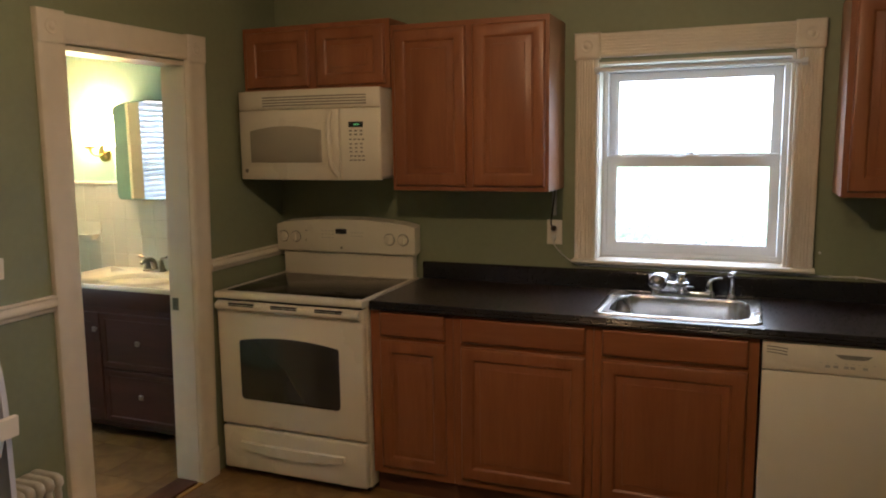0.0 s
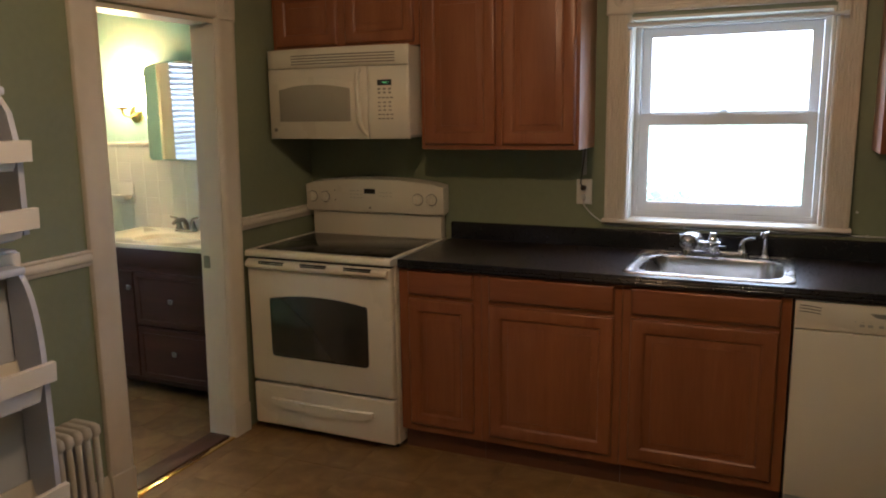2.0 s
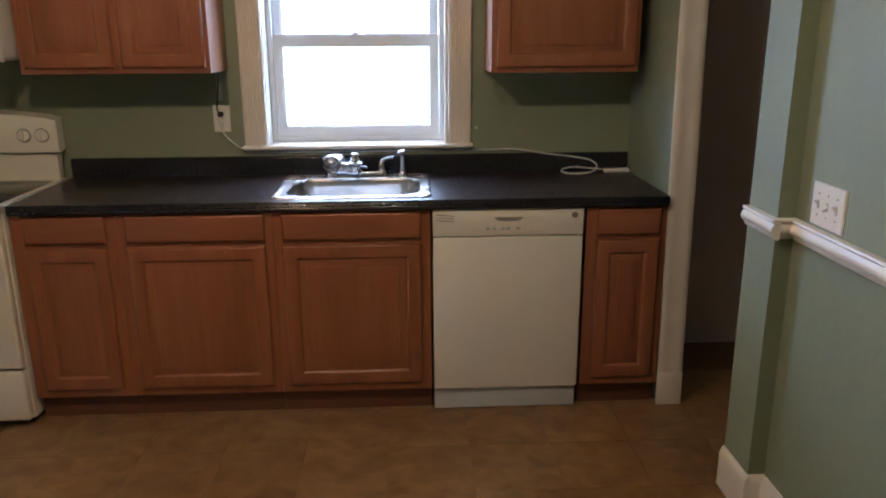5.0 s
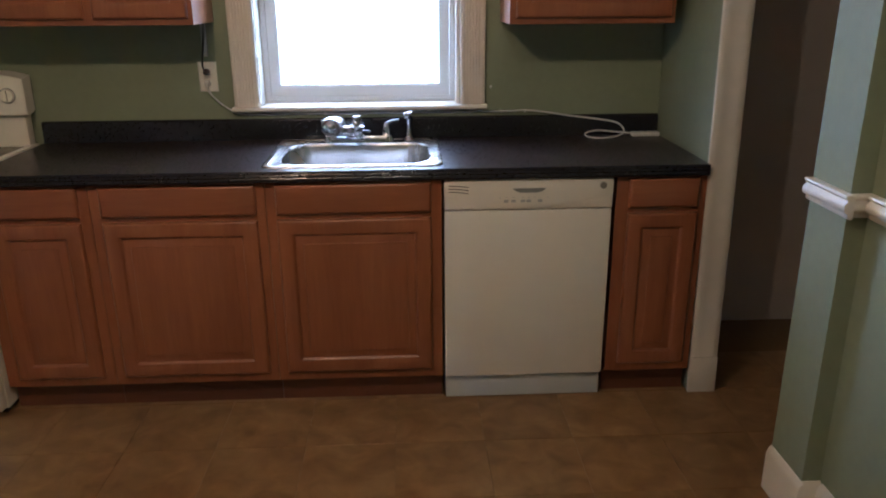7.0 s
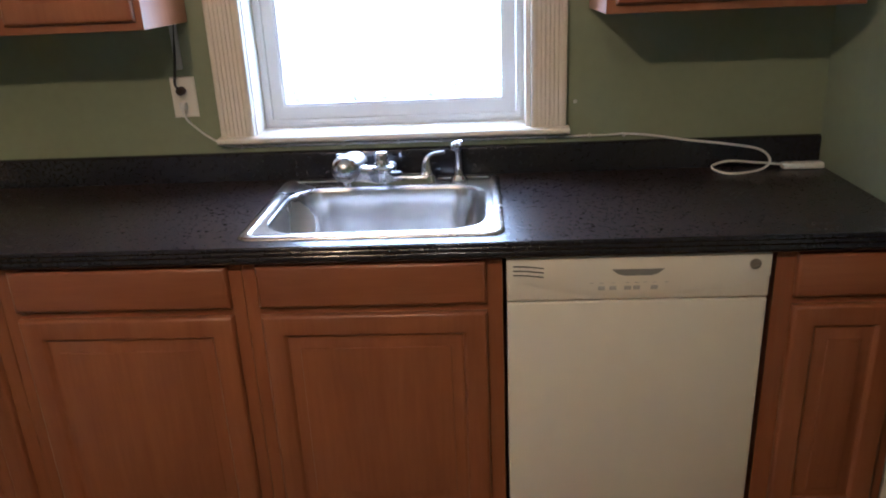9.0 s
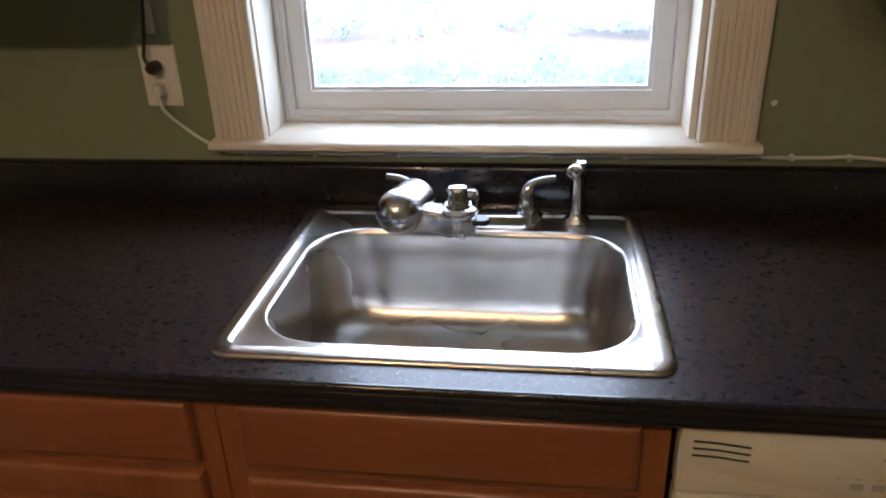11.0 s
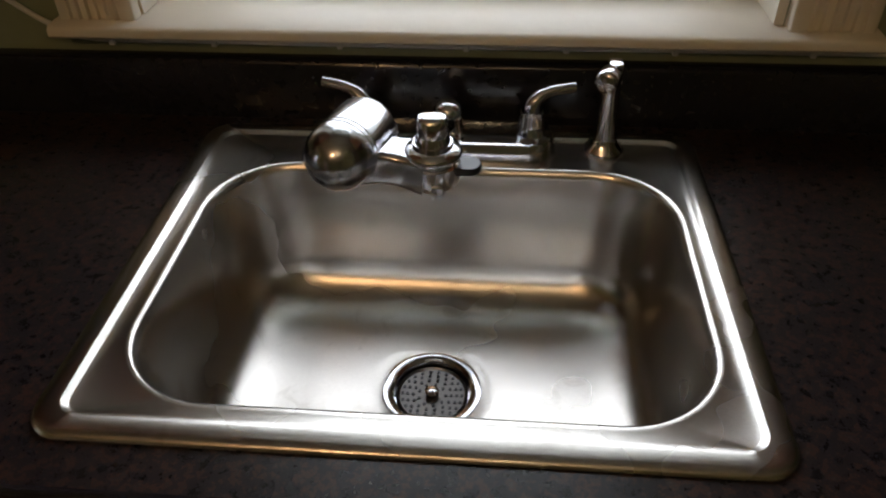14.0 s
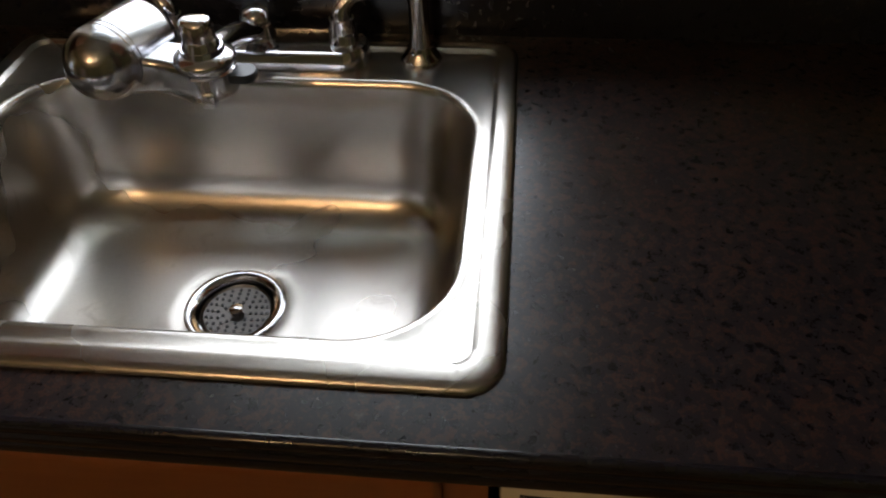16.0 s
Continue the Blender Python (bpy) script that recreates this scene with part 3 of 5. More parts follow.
base_cabinet(0.946, 1.272, 0.990, 1.244, "slim honey-stained base cabinet beside the dishwasher")

SINK_HOLE = (-0.295, 0.305, -0.560, -0.060)
ct = thing("countertop", (0, 0, 0.875), "dark brown speckled laminate countertop with low backsplash", "countertop")
bm = slab(bmesh.new(), -1.292, 1.268, -0.618, -0.022, 0.0, 0.040, [SINK_HOLE], on_xy)
part("worktop", bm, M_COUNTER, ct)
nose = [(-0.618, 0.0), (-0.618, 0.040), (-0.6215, 0.0405), (-0.6245, 0.0395), (-0.6262, 0.036), (-0.6268, 0.031), (-0.6255, 0.0295), (-0.6282, 0.026), (-0.6282, 0.020), (-0.6258, 0.0175), (-0.6268, 0.0160), (-0.6285, 0.012), (-0.6280, 0.006), (-0.6262, 0.003), (-0.624, 0.0)]
part("front_edge", run(bmesh.new(), nose, -1.292, 1.268, lambda u, w, t: (t, u, w)), M_EDGE, ct, "rolled ribbed laminate front edge", 60)
bm = run(bmesh.new(), [(-0.022, 0.0), (-0.022, 0.118), (-0.019, 0.124), (-0.013, 0.1265), (-0.0015, 0.1265), (-0.0015, 0.0)], -1.288, 1.266, lambda u, w, t: (t, u, w))
part("backsplash", bm, M_EDGE, ct, "low laminate backsplash", 60)

# sink
sk = thing("kitchen_sink", (0.0065, -0.31, 0.915), "brushed stainless single-bowl drop-in sink with water marks", "sink")
N = 10
outer = []
for inset, z in ((0.0, 0.0006), (0.001, 0.0035), (0.004, 0.0056), (0.010, 0.0066), (0.0220, 0.0072), (0.0230, 0.0070), (0.0272, 0.0034), (0.0285, 0.0028)):
    front = 0.0066 - max(0.0, inset - 0.010) * 0.13 if inset > 0.012 else z
    outer.append([(x + 0.003, y, front if y < -0.22 and abs(x) < 0.280 else z) for x, y in rounded(0, 0, 0.322 - inset, 0.265 - inset, max(0.034 - inset * 0.6, 0.012), N)])
BX, BY = 0.006, -0.026
for hx, hy, r, z in ((0.281, 0.200, 0.102, 0.0028), (0.2775, 0.1965, 0.099, 0.0034), (0.2735, 0.1925, 0.095, 0.0010), (0.2705, 0.1895, 0.092, -0.008), (0.266, 0.185, 0.095, -0.05), (0.260, 0.179, 0.094, -0.100),
                    (0.2575, 0.1765, 0.092, -0.128), (0.252, 0.171, 0.090, -0.148), (0.242, 0.161, 0.087, -0.164), (0.228, 0.147, 0.082, -0.1752), (0.208, 0.127, 0.076, -0.1815), (0.182, 0.108, 0.074, -0.1845), (0.15, 0.098, 0.072, -0.1858)):
    outer.append([(BX + x, BY + y, z) for x, y in rounded(0, 0, hx, hy, r, N)])
last = outer[-1]
for r, z in ((0.080, -0.1862), (0.064, -0.1872), (0.0585, -0.1888)):
    outer.append([(0.004 + r * math.cos(math.atan2(y - BY, x - BX)), BY + 0.0 + r * math.sin(math.atan2(y - BY, x - BX)), z) for x, y, _ in last])
part("bowl", rings(bmesh.new(), outer, close_start=False, close_end=False), M_STEEL, sk, "brushed stainless bowl and rim", 60)
DX, DY = 0.004, BY
dr = part("drain_flange", lathe(bmesh.new(), [(0.0605, -0.1890), (0.0592, -0.1866), (0.056, -0.1860), (0.050, -0.1872), (0.0465, -0.190), (0.0458, -0.196), (0.0455, -0.206), (0.030, -0.2065)], (DX, DY, 0), seg=40, cap=False), M_CHROME, sk, "polished drain flange")
bm = lathe(bmesh.new(), [(0.0440, -0.2070), (0.0440, -0.1965), (0.0420, -0.1945), (0.0395, -0.1975), (0.012, -0.1992), (0.001, -0.1992)], (DX, DY, 0), seg=36)
part("strainer_basket", bm, material("dull_strainer_steel", (0.15, 0.14, 0.135), 0.36, metal=1.0), sk, "dull grey metal strainer basket with small holes")
bm = bmesh.new()
for ring_r, count in ((0.0165, 9), (0.0232, 14), (0.0300, 18), (0.0360, 22)):
    for i in range(count):
        a = 2 * math.pi * i / count
        lathe(bm, [(0.0021, -0.001), (0.0021, 0.0012), (0.0002, 0.0012)], (DX + ring_r * math.cos(a), DY + ring_r * math.sin(a), -0.1990 + max(0, ring_r - 0.016) * 0.055), seg=8)
tagged(part("strainer_perforation", bm, M_BLACK, sk), kind="stuff")
part("strainer_knob", lathe(bmesh.new(), [(0.0060, -0.1992), (0.0060, -0.1955), (0.0080, -0.194), (0.0085, -0.191), (0.006, -0.1892), (0.001, -0.1890)], (DX, DY, 0), seg=24), M_CHROME, sk, "small chrome strainer knob")

# faucet
fa = thing("kitchen_faucet", (0.008, -0.090, 0.918), "polished chrome two-handle faucet with a tap-mounted water filter", "faucet")
bm = rings(bmesh.new(), [[(x, y, z) for x, y in rounded(0, 0, hx, hy, hy - 0.001, 6)] for hx, hy, z in ((0.143, 0.037, 0), (0.140, 0.034, 0.019), (0.138, 0.032, 0.0225), (0.133, 0.028, 0.0238))])
part("deck_plate", bm, M_CHROME, fa, "long chrome deck plate")
for s in (-1, 1):
    hx = s * 0.106 + 0.005
    bm = lathe(bmesh.new(), [(0.023, 0.016), (0.0225, 0.020), (0.0190, 0.024), (0.0170, 0.040), (0.0150, 0.052)], (hx, 0.002, 0))
    pts = curve_points([(hx, 0.002, 0.040), (hx + s * 0.001, 0.003, 0.060), (hx + s * 0.010, 0.006, 0.072), (hx + s * 0.026, 0.010, 0.078), (hx + s * 0.052, 0.016, 0.080)], 6)
    rad = [0.0151 - 0.0081 * min(1, i / (len(pts) * 0.6)) for i in range(len(pts))]
    tube(bm, pts, rad, 18)
    part("lever_handle", bm, M_CHROME, fa, "curved chrome lever handle", 50)
bm = lathe(bmesh.new(), [(0.023, 0.017), (0.0205, 0.022), (0.0185, 0.032), (0.0180, 0.042), (0.0165, 0.0435), (0.0165, 0.0455), (0.0198, 0.047), (0.0192, 0.053), (0.0145, 0.0595), (0.007, 0.0625), (0.001, 0.063)], (0.006, 0.006, 0))
part("spout_hub", bm, M_CHROME, fa, "round chrome spout hub with domed cap")
pts = curve_points([(0.004, 0.004, 0.034), (0.003, -0.03, 0.048), (0.000, -0.08, 0.066), (-0.002, -0.125, 0.074), (-0.002, -0.148, 0.072)], 6)
part("spout", tube(bmesh.new(), pts, [0.0140 - 0.002 * i / len(pts) for i in range(len(pts))], 18), M_CHROME, fa, "low arched chrome spout", 60)
# tap-mounted filter
FX, FY, FZ = 0.001, -0.148, 0.062
prof = [(0.001, -0.020), (0.025, -0.0195), (0.0290, -0.016), (0.0300, -0.010), (0.0300, 0.009), (0.0275, 0.0115), (0.0275, 0.0135), (0.0312, 0.015), (0.0320, 0.018), (0.0320, 0.0215), (0.0300, 0.0245), (0.0225, 0.0275), (0.0215, 0.033), (0.001, 0.033)]
fil = part("filter_diverter", lathe(bmesh.new(), prof, (FX, FY, FZ)), M_CHROME, fa, "round chrome diverter body of the water filter", 40)
bm = lathe(bmesh.new(), [(0.0200, 0.032), (0.0192, 0.036), (0.0165, 0.042)], (FX, FY, FZ))
rings(bm, [[(FX + x, FY + y, FZ + z) for x, y in rounded(0, 0, a, b, min(a, b) - 0.001, 4)] for a, b, z in ((0.0165, 0.0165, 0.040), (0.0165, 0.0155, 0.052), (0.0162, 0.0140, 0.058), (0.0145, 0.0110, 0.062), (0.0110, 0.0070, 0.0635))])
part("diverter_knob", bm, M_CHROME, fil, "chrome selector knob with a flat grip")
bm = rings(bmesh.new(), [[(FX + 0.024 + x, FY + y, z) for x, y in rounded(0.008, -0.001, a, 0.013, 0.0125, 6)] for a, z in ((0.020, FZ - 0.002), (0.0215, FZ + 0.001), (0.0215, FZ + 0.005), (0.0195, FZ + 0.007))])
part("selector_tab", bm, M_BLACK, fil, "small dark selector tab")
part("outlet_nozzle", boxed(FX + 0.000, FX + 0.014, FY - 0.0335, FY - 0.018, FZ - 0.0215, FZ - 0.006, 0.002), M_CHROME, fil)
CXF, CYF, CZF = -0.096, -0.167, 0.085
ax = Vector((0.26, 0.96, -0.05)).normalized()
prof = [(0.001, -0.0405), (0.012, -0.0390), (0.024, -0.0320), (0.0330, -0.0220), (0.0380, -0.0100), (0.0392, 0.0), (0.0392, 0.002), (0.0384, 0.0028), (0.0384, 0.0042), (0.0392, 0.005), (0.0392, 0.009), (0.0384, 0.0098), (0.0384, 0.0112), (0.0392, 0.012), (0.0392, 0.064), (0.0384, 0.068), (0.036, 0.073), (0.028, 0.078), (0.001, 0.079)]
cyl = part("filter_cartridge_housing", lathe(bmesh.new(), prof, (CXF, CYF, CZF), ax, 44), M_SATIN, fil, "polished cylindrical filter housing with a domed end")
bm = bmesh.new()
loops = []
for t in range(9):
    k = t / 8
    c = Vector((CXF + 0.022, CYF + 0.024, CZF - 0.014)).lerp(Vector((FX - 0.010, FY + 0.002, FZ - 0.001)), k)
    dip = math.sin(math.pi * k)
    loops.append([(c.x, c.y + y, c.z + z) for y, z in rounded(0, 0, 0.031 - 0.007 * dip, 0.0225 - 0.002 * dip, 0.008, 4)])
part("filter_arm", rings(bm, loops), M_SATIN, fil, "waisted chrome arm joining the filter housing", 60)

# side spray
sp = thing("side_sprayer", (0.212, -0.088, 0.918), "chrome side sprayer standing in its deck holder", "sink sprayer")
part("holder", lathe(bmesh.new(), [(0.0255, 0), (0.0255, 0.003), (0.024, 0.006), (0.017, 0.012), (0.0150, 0.020)], (0, 0, 0)), M_CHROME, sp, "flared chrome deck holder")
part("stem", lathe(bmesh.new(), [(0.0150, 0.018), (0.0140, 0.022), (0.0120, 0.05), (0.0118, 0.082), (0.0130, 0.096)], (0, 0, 0)), M_CHROME, sp, "tapered chrome sprayer stem")
bm = lathe(bmesh.new(), [(0.001, -0.026), (0.010, -0.0255), (0.0135, -0.023), (0.0150, -0.018), (0.0150, 0.004), (0.013, 0.012), (0.008, 0.018), (0.001, 0.020)], (-0.002, 0.002, 0.100), (0.30, 0.90, -0.10), 24)
head = part("spray_head", bm, M_CHROME, sp, "rounded chrome spray head")
part("thumb_lever", boxed(-0.004, 0.014, 0.002, 0.026, 0.106, 0.1155, 0.0040), M_CHROME, head)

# ---- dishwasher ----
dw = thing("dishwasher", (0.631, 0, 0), "off-white built-in dishwasher with a curved control panel", "dishwasher")
W = 0.300
part("tub", boxed(-W, W, -0.575, -0.01, 0.02, 0.868), M_BLACK, dw, "dark dishwasher tub")
d = part("door", boxed(-W, W, -0.612, -0.577, 0.103, 0.7585, 0.006, 3), M_DISHW, dw, "off-white steel dishwasher door")
cp = part("control_panel", boxed(-W, W, -0.614, -0.577, 0.7615, 0.8700, 0.006, 3), M_DISHW, dw, "off-white plastic control panel")
loops = []
for inset, y in ((0, -0.6138), (0.005, -0.6150), (0.018, -0.6185)):
    row = []
    for i in range(25):
        u = -1 + 2 * i / 24
        row.append((u * (0.2995 - inset), y, 0.767 + inset + 0.047 * u * u))
    for i in range(9):
        u = 1 - 2 * i / 8
        row.append((u * (0.2995 - inset), y, 0.869 - inset))
    loops.append(row)
part("panel_bulge", rings(bmesh.new(), loops), M_DISHW, cp, "raised control fascia with a bowed lower edge", 50)
# proud plate whose dark grey is the painted shade of a pull recess
loops = []
for k, y in ((1.0, -0.6184), (1.0, -0.6192), (0.93, -0.6192)):
    loops.append([(x * k, y, 0.834 + (z - 0.834) * k) for x, z in [(-0.060, 0.840), (-0.045, 0.828), (-0.03, 0.824), (0.03, 0.824), (0.045, 0.828), (0.060, 0.840)]])
part("pocket_handle", rings(bmesh.new(), loops), material("shadowed_grey_plastic", (0.20, 0.20, 0.19), 0.5), cp, "pull pocket with its shade put into the grey")
for k in range(3):
    z = 0.852 - k * 0.011
    bm = tube(bmesh.new(), [(-0.285, -0.6183, z), (-0.255, -0.6183, z - 0.001), (-0.215, -0.6183, z - 0.006)], 0.0016, 6)
    part("vent_slot", bm, M_BLACK, cp)
part("badge", lathe(bmesh.new(), [(0.0125, 0), (0.0125, 0.003), (0.0105, 0.003), (0.0100, 0.0018), (0.001, 0.0018)], (0.262, -0.618, 0.846), (0, -1, 0)), M_NICKEL, cp, "round grey metal badge")
bm = lathe(bmesh.new(), [(0.0098, 0.0010), (0.0098, 0.0024), (0.001, 0.0028)], (0.262, -0.618, 0.846), (0, -1, 0), 20)
box(bm, 0.254, 0.270, -0.6222, -0.6200, 0.8445, 0.8475)
part("badge_face", bm, M_PRINT, cp, "dark bronze badge face")
for x in (-0.082, -0.056, -0.022, -0.002, 0.038):
    part("button", boxed(x - 0.008, x + 0.008, -0.6196, -0.6180, 0.789, 0.799, 0.0008), M_GREYP, cp, "small grey touch button")
for x in (-0.105, -0.082, -0.056, -0.022, -0.002, 0.018, 0.038, 0.066):
    part("printed_mark", boxed(x - 0.004, x + 0.004, -0.6190, -0.6180, 0.806, 0.8075), M_GREYP, cp)
part("toe_panel", boxed(-W + 0.003, W - 0.003, -0.590, -0.565, 0.004, 0.098, 0.003), material("blue_grey_enamel", (0.56, 0.58, 0.59), 0.35), dw, "pale blue-grey toe panel")

# ---- range ----
rg = thing("electric_range", (-1.703, 0, 0), "bisque freestanding electric range with black glass cooktop", "kitchen range")
H = 0.397
part("body", boxed(-H, H, -0.620, -0.025, 0.03, 0.884), M_BISQUE, rg, "bisque enamelled oven body")
# black block put in as the shade under the range
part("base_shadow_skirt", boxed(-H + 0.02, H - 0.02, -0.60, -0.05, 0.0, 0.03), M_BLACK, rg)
ctp = part("cooktop_frame", slab(bmesh.new(), -H, H, -0.660, -0.030, 0.886, 0.918, [(-0.372, 0.372, -0.622, -0.095)], on_xy), M_BISQUE, rg, "bisque cooktop frame")
part("front_lip", run(bmesh.new(), [(-0.658, 0.886), (-0.668, 0.888), (-0.672, 0.896), (-0.670, 0.910), (-0.664, 0.9175), (-0.658, 0.918)], -H, H, lambda u, w, t: (t, u, w)), M_BISQUE, ctp, "", 60)
part("glass_top", boxed(-0.371, 0.371, -0.621, -0.096, 0.895, 0.9165, 0.001), M_BLACKGLASS, ctp, "black ceramic glass cooking surface")
# black strip stands in for the shade in the gap below the cooktop
part("vent_gap", boxed(-H + 0.01, H - 0.01, -0.655, -0.60, 0.876, 0.886), M_BLACK, rg)
od = part("oven_door", boxed(-H + 0.002, H - 0.002, -0.664, -0.622, 0.262, 0.876, 0.010, 3), M_BISQUE, rg, "bisque oven door")
arch = []
for i in range(13):
    u = -1 + 2 * i / 12
    arch.append((u * 0.266, 0.688 + 0.024 * (1 - u * u)))
arch = arch[::-1]
win = [(-0.270, 0.676), (-0.270, 0.420), (-0.266, 0.405), (-0.254, 0.398), (0.254, 0.398), (0.266, 0.405), (0.270, 0.420), (0.270, 0.676)] + arch
loops = [[(u, -0.6635, v) for u, v in win], [(u, -0.6665, v) for u, v in win], [(u * 0.985, -0.6670, 0.555 + (v - 0.555) * 0.985) for u, v in win]]
part("oven_window", rings(bmesh.new(), loops), M_OVENGLASS, od, "dark smoked oven window with arched top")
bm = rings(bmesh.new(), [[(x, -0.664 - k, z) for x, z in ((-0.385, zb), (0.385, zb), (0.385, zt), (-0.385, zt))] for k, zb, zt in ((0, 0.833, 0.872), (0.012, 0.834, 0.871), (0.022, 0.839, 0.866), (0.026, 0.845, 0.860))])
part("door_handle", bm, M_BISQUE, od, "full-width bisque door handle", 60)
for g in (-0.235, 0.0, 0.235):
    for dx in (-0.036, 0.036):
        for z in (0.8600, 0.8690):
            part("vent_slot", boxed(g + dx - 0.034, g + dx + 0.034, -0.6905, -0.6800, z - 0.0028, z + 0.0028), M_BLACK, od)
wd = part("storage_drawer", boxed(-H + 0.002, H - 0.002, -0.664, -0.622, 0.035, 0.250, 0.010, 3), M_BISQUE, rg, "bisque storage drawer")
hb = []
for dy, k in ((0, 1.0), (-0.010, 0.96), (-0.016, 0.86)):
    row = []
    for i in range(17):
        u = -1 + 2 * i / 16
        row.append((0.285 * u * (0.9 + 0.1 * k), -0.6635 + dy, 0.156 - (1 - u * u) * 0.034 * k - 0.012 * (1 - k)))
    for i in range(17):
        u = 1 - 2 * i / 16
        row.append((0.285 * u * (0.9 + 0.1 * k), -0.6635 + dy, 0.182 - 0.012 * (1 - k) - 0.006 * (1 - u * u)))
    hb.append(row)
part("drawer_pull", rings(bmesh.new(), hb), M_BISQUE, wd, "moulded drawer pull", 60)
bg = part("backguard", boxed(-0.385, 0.385, -0.080, -0.028, 0.918, 1.06, 0.004), M_BISQUE, rg, "bisque upright backguard")
cpz = []
for y, low, top, hw in ((-0.030, 1.054, 1.192, 0.406), (-0.088, 1.040, 1.184, 0.409), (-0.104, 1.044, 1.184, 0.409), (-0.108, 1.050, 1.180, 0.404)):
    row = [(-hw, y, low), (hw, y, low)]
    for i in range(17):
        u = 1 - 2 * i / 16
        row.append((hw * u, y, top + 0.030 * (1 - u * u) + (0.006 if abs(u) < 0.99 else 0)))
    cpz.append(row)
cpan = part("control_panel", rings(bmesh.new(), cpz), M_BISQUE, rg, "bisque control panel with arched top", 40)
for x in (-0.365, -0.288, 0.268, 0.345):
    bm = lathe(bmesh.new(), [(0.027, 0), (0.026, 0.010), (0.023, 0.013), (0.001, 0.013)], (x, -0.107, 1.120), (0, -1, 0), 28)
    box(bm, x - 0.005, x + 0.005, -0.130, -0.118, 1.098, 1.142, 0.003)
    part("knob_ring", lathe(bmesh.new(), [(0.031, 0), (0.031, 0.0012), (0.001, 0.0012)], (x, -0.1075, 1.120), (0, -1, 0), 28), M_PRINT, cpan)
    part("knob", bm, M_BISQUE, cpan, "round bisque control knob")
part("clock_display", boxed(-0.045, 0.020, -0.1095, -0.106, 1.142, 1.168, 0.001), M_BLACK, cpan, "small dark clock display")
for r in range(3):
    for c in range(4):
        part("printed_mark", boxed(-0.130 + c * 0.020, -0.118 + c * 0.020, -0.1090, -0.1075, 1.118 + r * 0.018, 1.122 + r * 0.018), M_BISQUE_DARK, cpan)
        if r < 2:
            part("printed_mark", boxed(0.045 + c * 0.020, 0.057 + c * 0.020, -0.1090, -0.1075, 1.130 + r * 0.018, 1.134 + r * 0.018), M_BISQUE_DARK, cpan)
part("badge", lathe(bmesh.new(), [(0.007, 0), (0.007, 0.002), (0.001, 0.002)], (-0.012, -0.107, 1.068), (0, -1, 0), 18), M_NICKEL, cpan)
for z in (1.105, 1.155):
    bm = lathe(bmesh.new(), [(0.0035, 0), (0.0035, 0.002), (0.001, 0.002)], (-0.225, -0.107, z), (0, -1, 0), 10)
    part("indicator_light", bm, M_BLACK, cpan)

# ---- over-range microwave ----
mw = thing("microwave_oven", (-1.718, 0, 1.444), "bisque over-the-range microwave with bowed front", "microwave")
MH = 0.390
M_CLOCK = glowing("green_clock_glow", (0.22, 0.85, 0.30), 0.10)


def bow(x, y=-0.385, amount=0.035):
    return y - amount * (1 - (x / MH) ** 2)


def bowed(x0, x1, z0, z1, thick, y=-0.385, soft=0.004, n=18, top=None, into=None):
    """A plate that follows the bowed front; top(u) may raise its upper edge."""
    bm = bmesh.new()
    loops = []
    for off, ins in ((0.0, 0.0), (-thick + soft, 0.0), (-thick, soft)):
        row = []
        for i in range(n + 1):
            x = x0 + ins + (x1 - x0 - 2 * ins) * i / n
            row.append((x, bow(x, y) + off, z0 + ins))
        for i in range(n + 1):
            x = x1 - ins - (x1 - x0 - 2 * ins) * i / n
            k = (x - (x0 + x1) / 2) / ((x1 - x0) / 2)
            row.append((x, bow(x, y) + off, z1 - ins + (top(k) if top else 0)))
        loops.append(row)
    bm = bmesh.new()
    rows = [[bm.verts.new(p) for p in row] for row in loops]
    m = len(rows[0])
    for a, b in zip(rows, rows[1:]):
        for i in range(m):
            bm.faces.new((a[i], a[(i + 1) % m], b[(i + 1) % m], b[i]))
    for row in (rows[0], rows[-1]):
        for i in range(n):
            bm.faces.new((row[i], row[i + 1], row[m - 2 - i], row[m - 1 - i]))
    if into is None:
        return bm
    me = bpy.data.meshes.new("joined")
    bm.to_mesh(me)
    bm.free()
    into.from_mesh(me)
    bpy.data.meshes.remove(me)
    return into


bm = bmesh.new()
rows = []
for z in (0.012, 0.421):
    rows.append([(-MH + 0.004, -0.003, z), (MH - 0.004, -0.003, z)] + [(x, bow(x) + 0.004, z) for x in [MH - 0.004 - (2 * MH - 0.008) * i / 20 for i in range(21)]])
part("case", rings(bm, rows), M_BISQUE, mw, "bisque microwave case", 60)
part("underside", boxed(-MH + 0.01, MH - 0.01, -0.37, -0.01, 0.0, 0.012), M_BISQUE_DARK, mw)
gr = part("vent_grille", bowed(-MH, MH, 0.335, 0.425, 0.012), M_BISQUE, mw, "bisque louvred vent strip", 60)
for z in (0.352, 0.365, 0.378, 0.391):
    part("louvre_slot", bowed(-0.235, 0.325, z - 0.0030, z + 0.0030, 0.0008, y=-0.3968, soft=0.0003), M_PRINT, gr, "dark louvre slot")
md = part("door", bowed(-MH, 0.185, -0.004, 0.331, 0.014), M_BISQUE, mw, "bisque microwave door", 60)
part("door_bezel", bowed(-0.345, 0.125, 0.060, 0.262, 0.0030, y=-0.3985, top=lambda k: 0.022 * (1 - k * k)), M_BISQUE, md, "", 60)
part("door_window", bowed(-0.318, 0.098, 0.080, 0.232, 0.0015, y=-0.4012, soft=0.001, top=lambda k: 0.022 * (1 - k * k)), M_MWGLASS, md, "grey screened microwave window with arched top", 60)
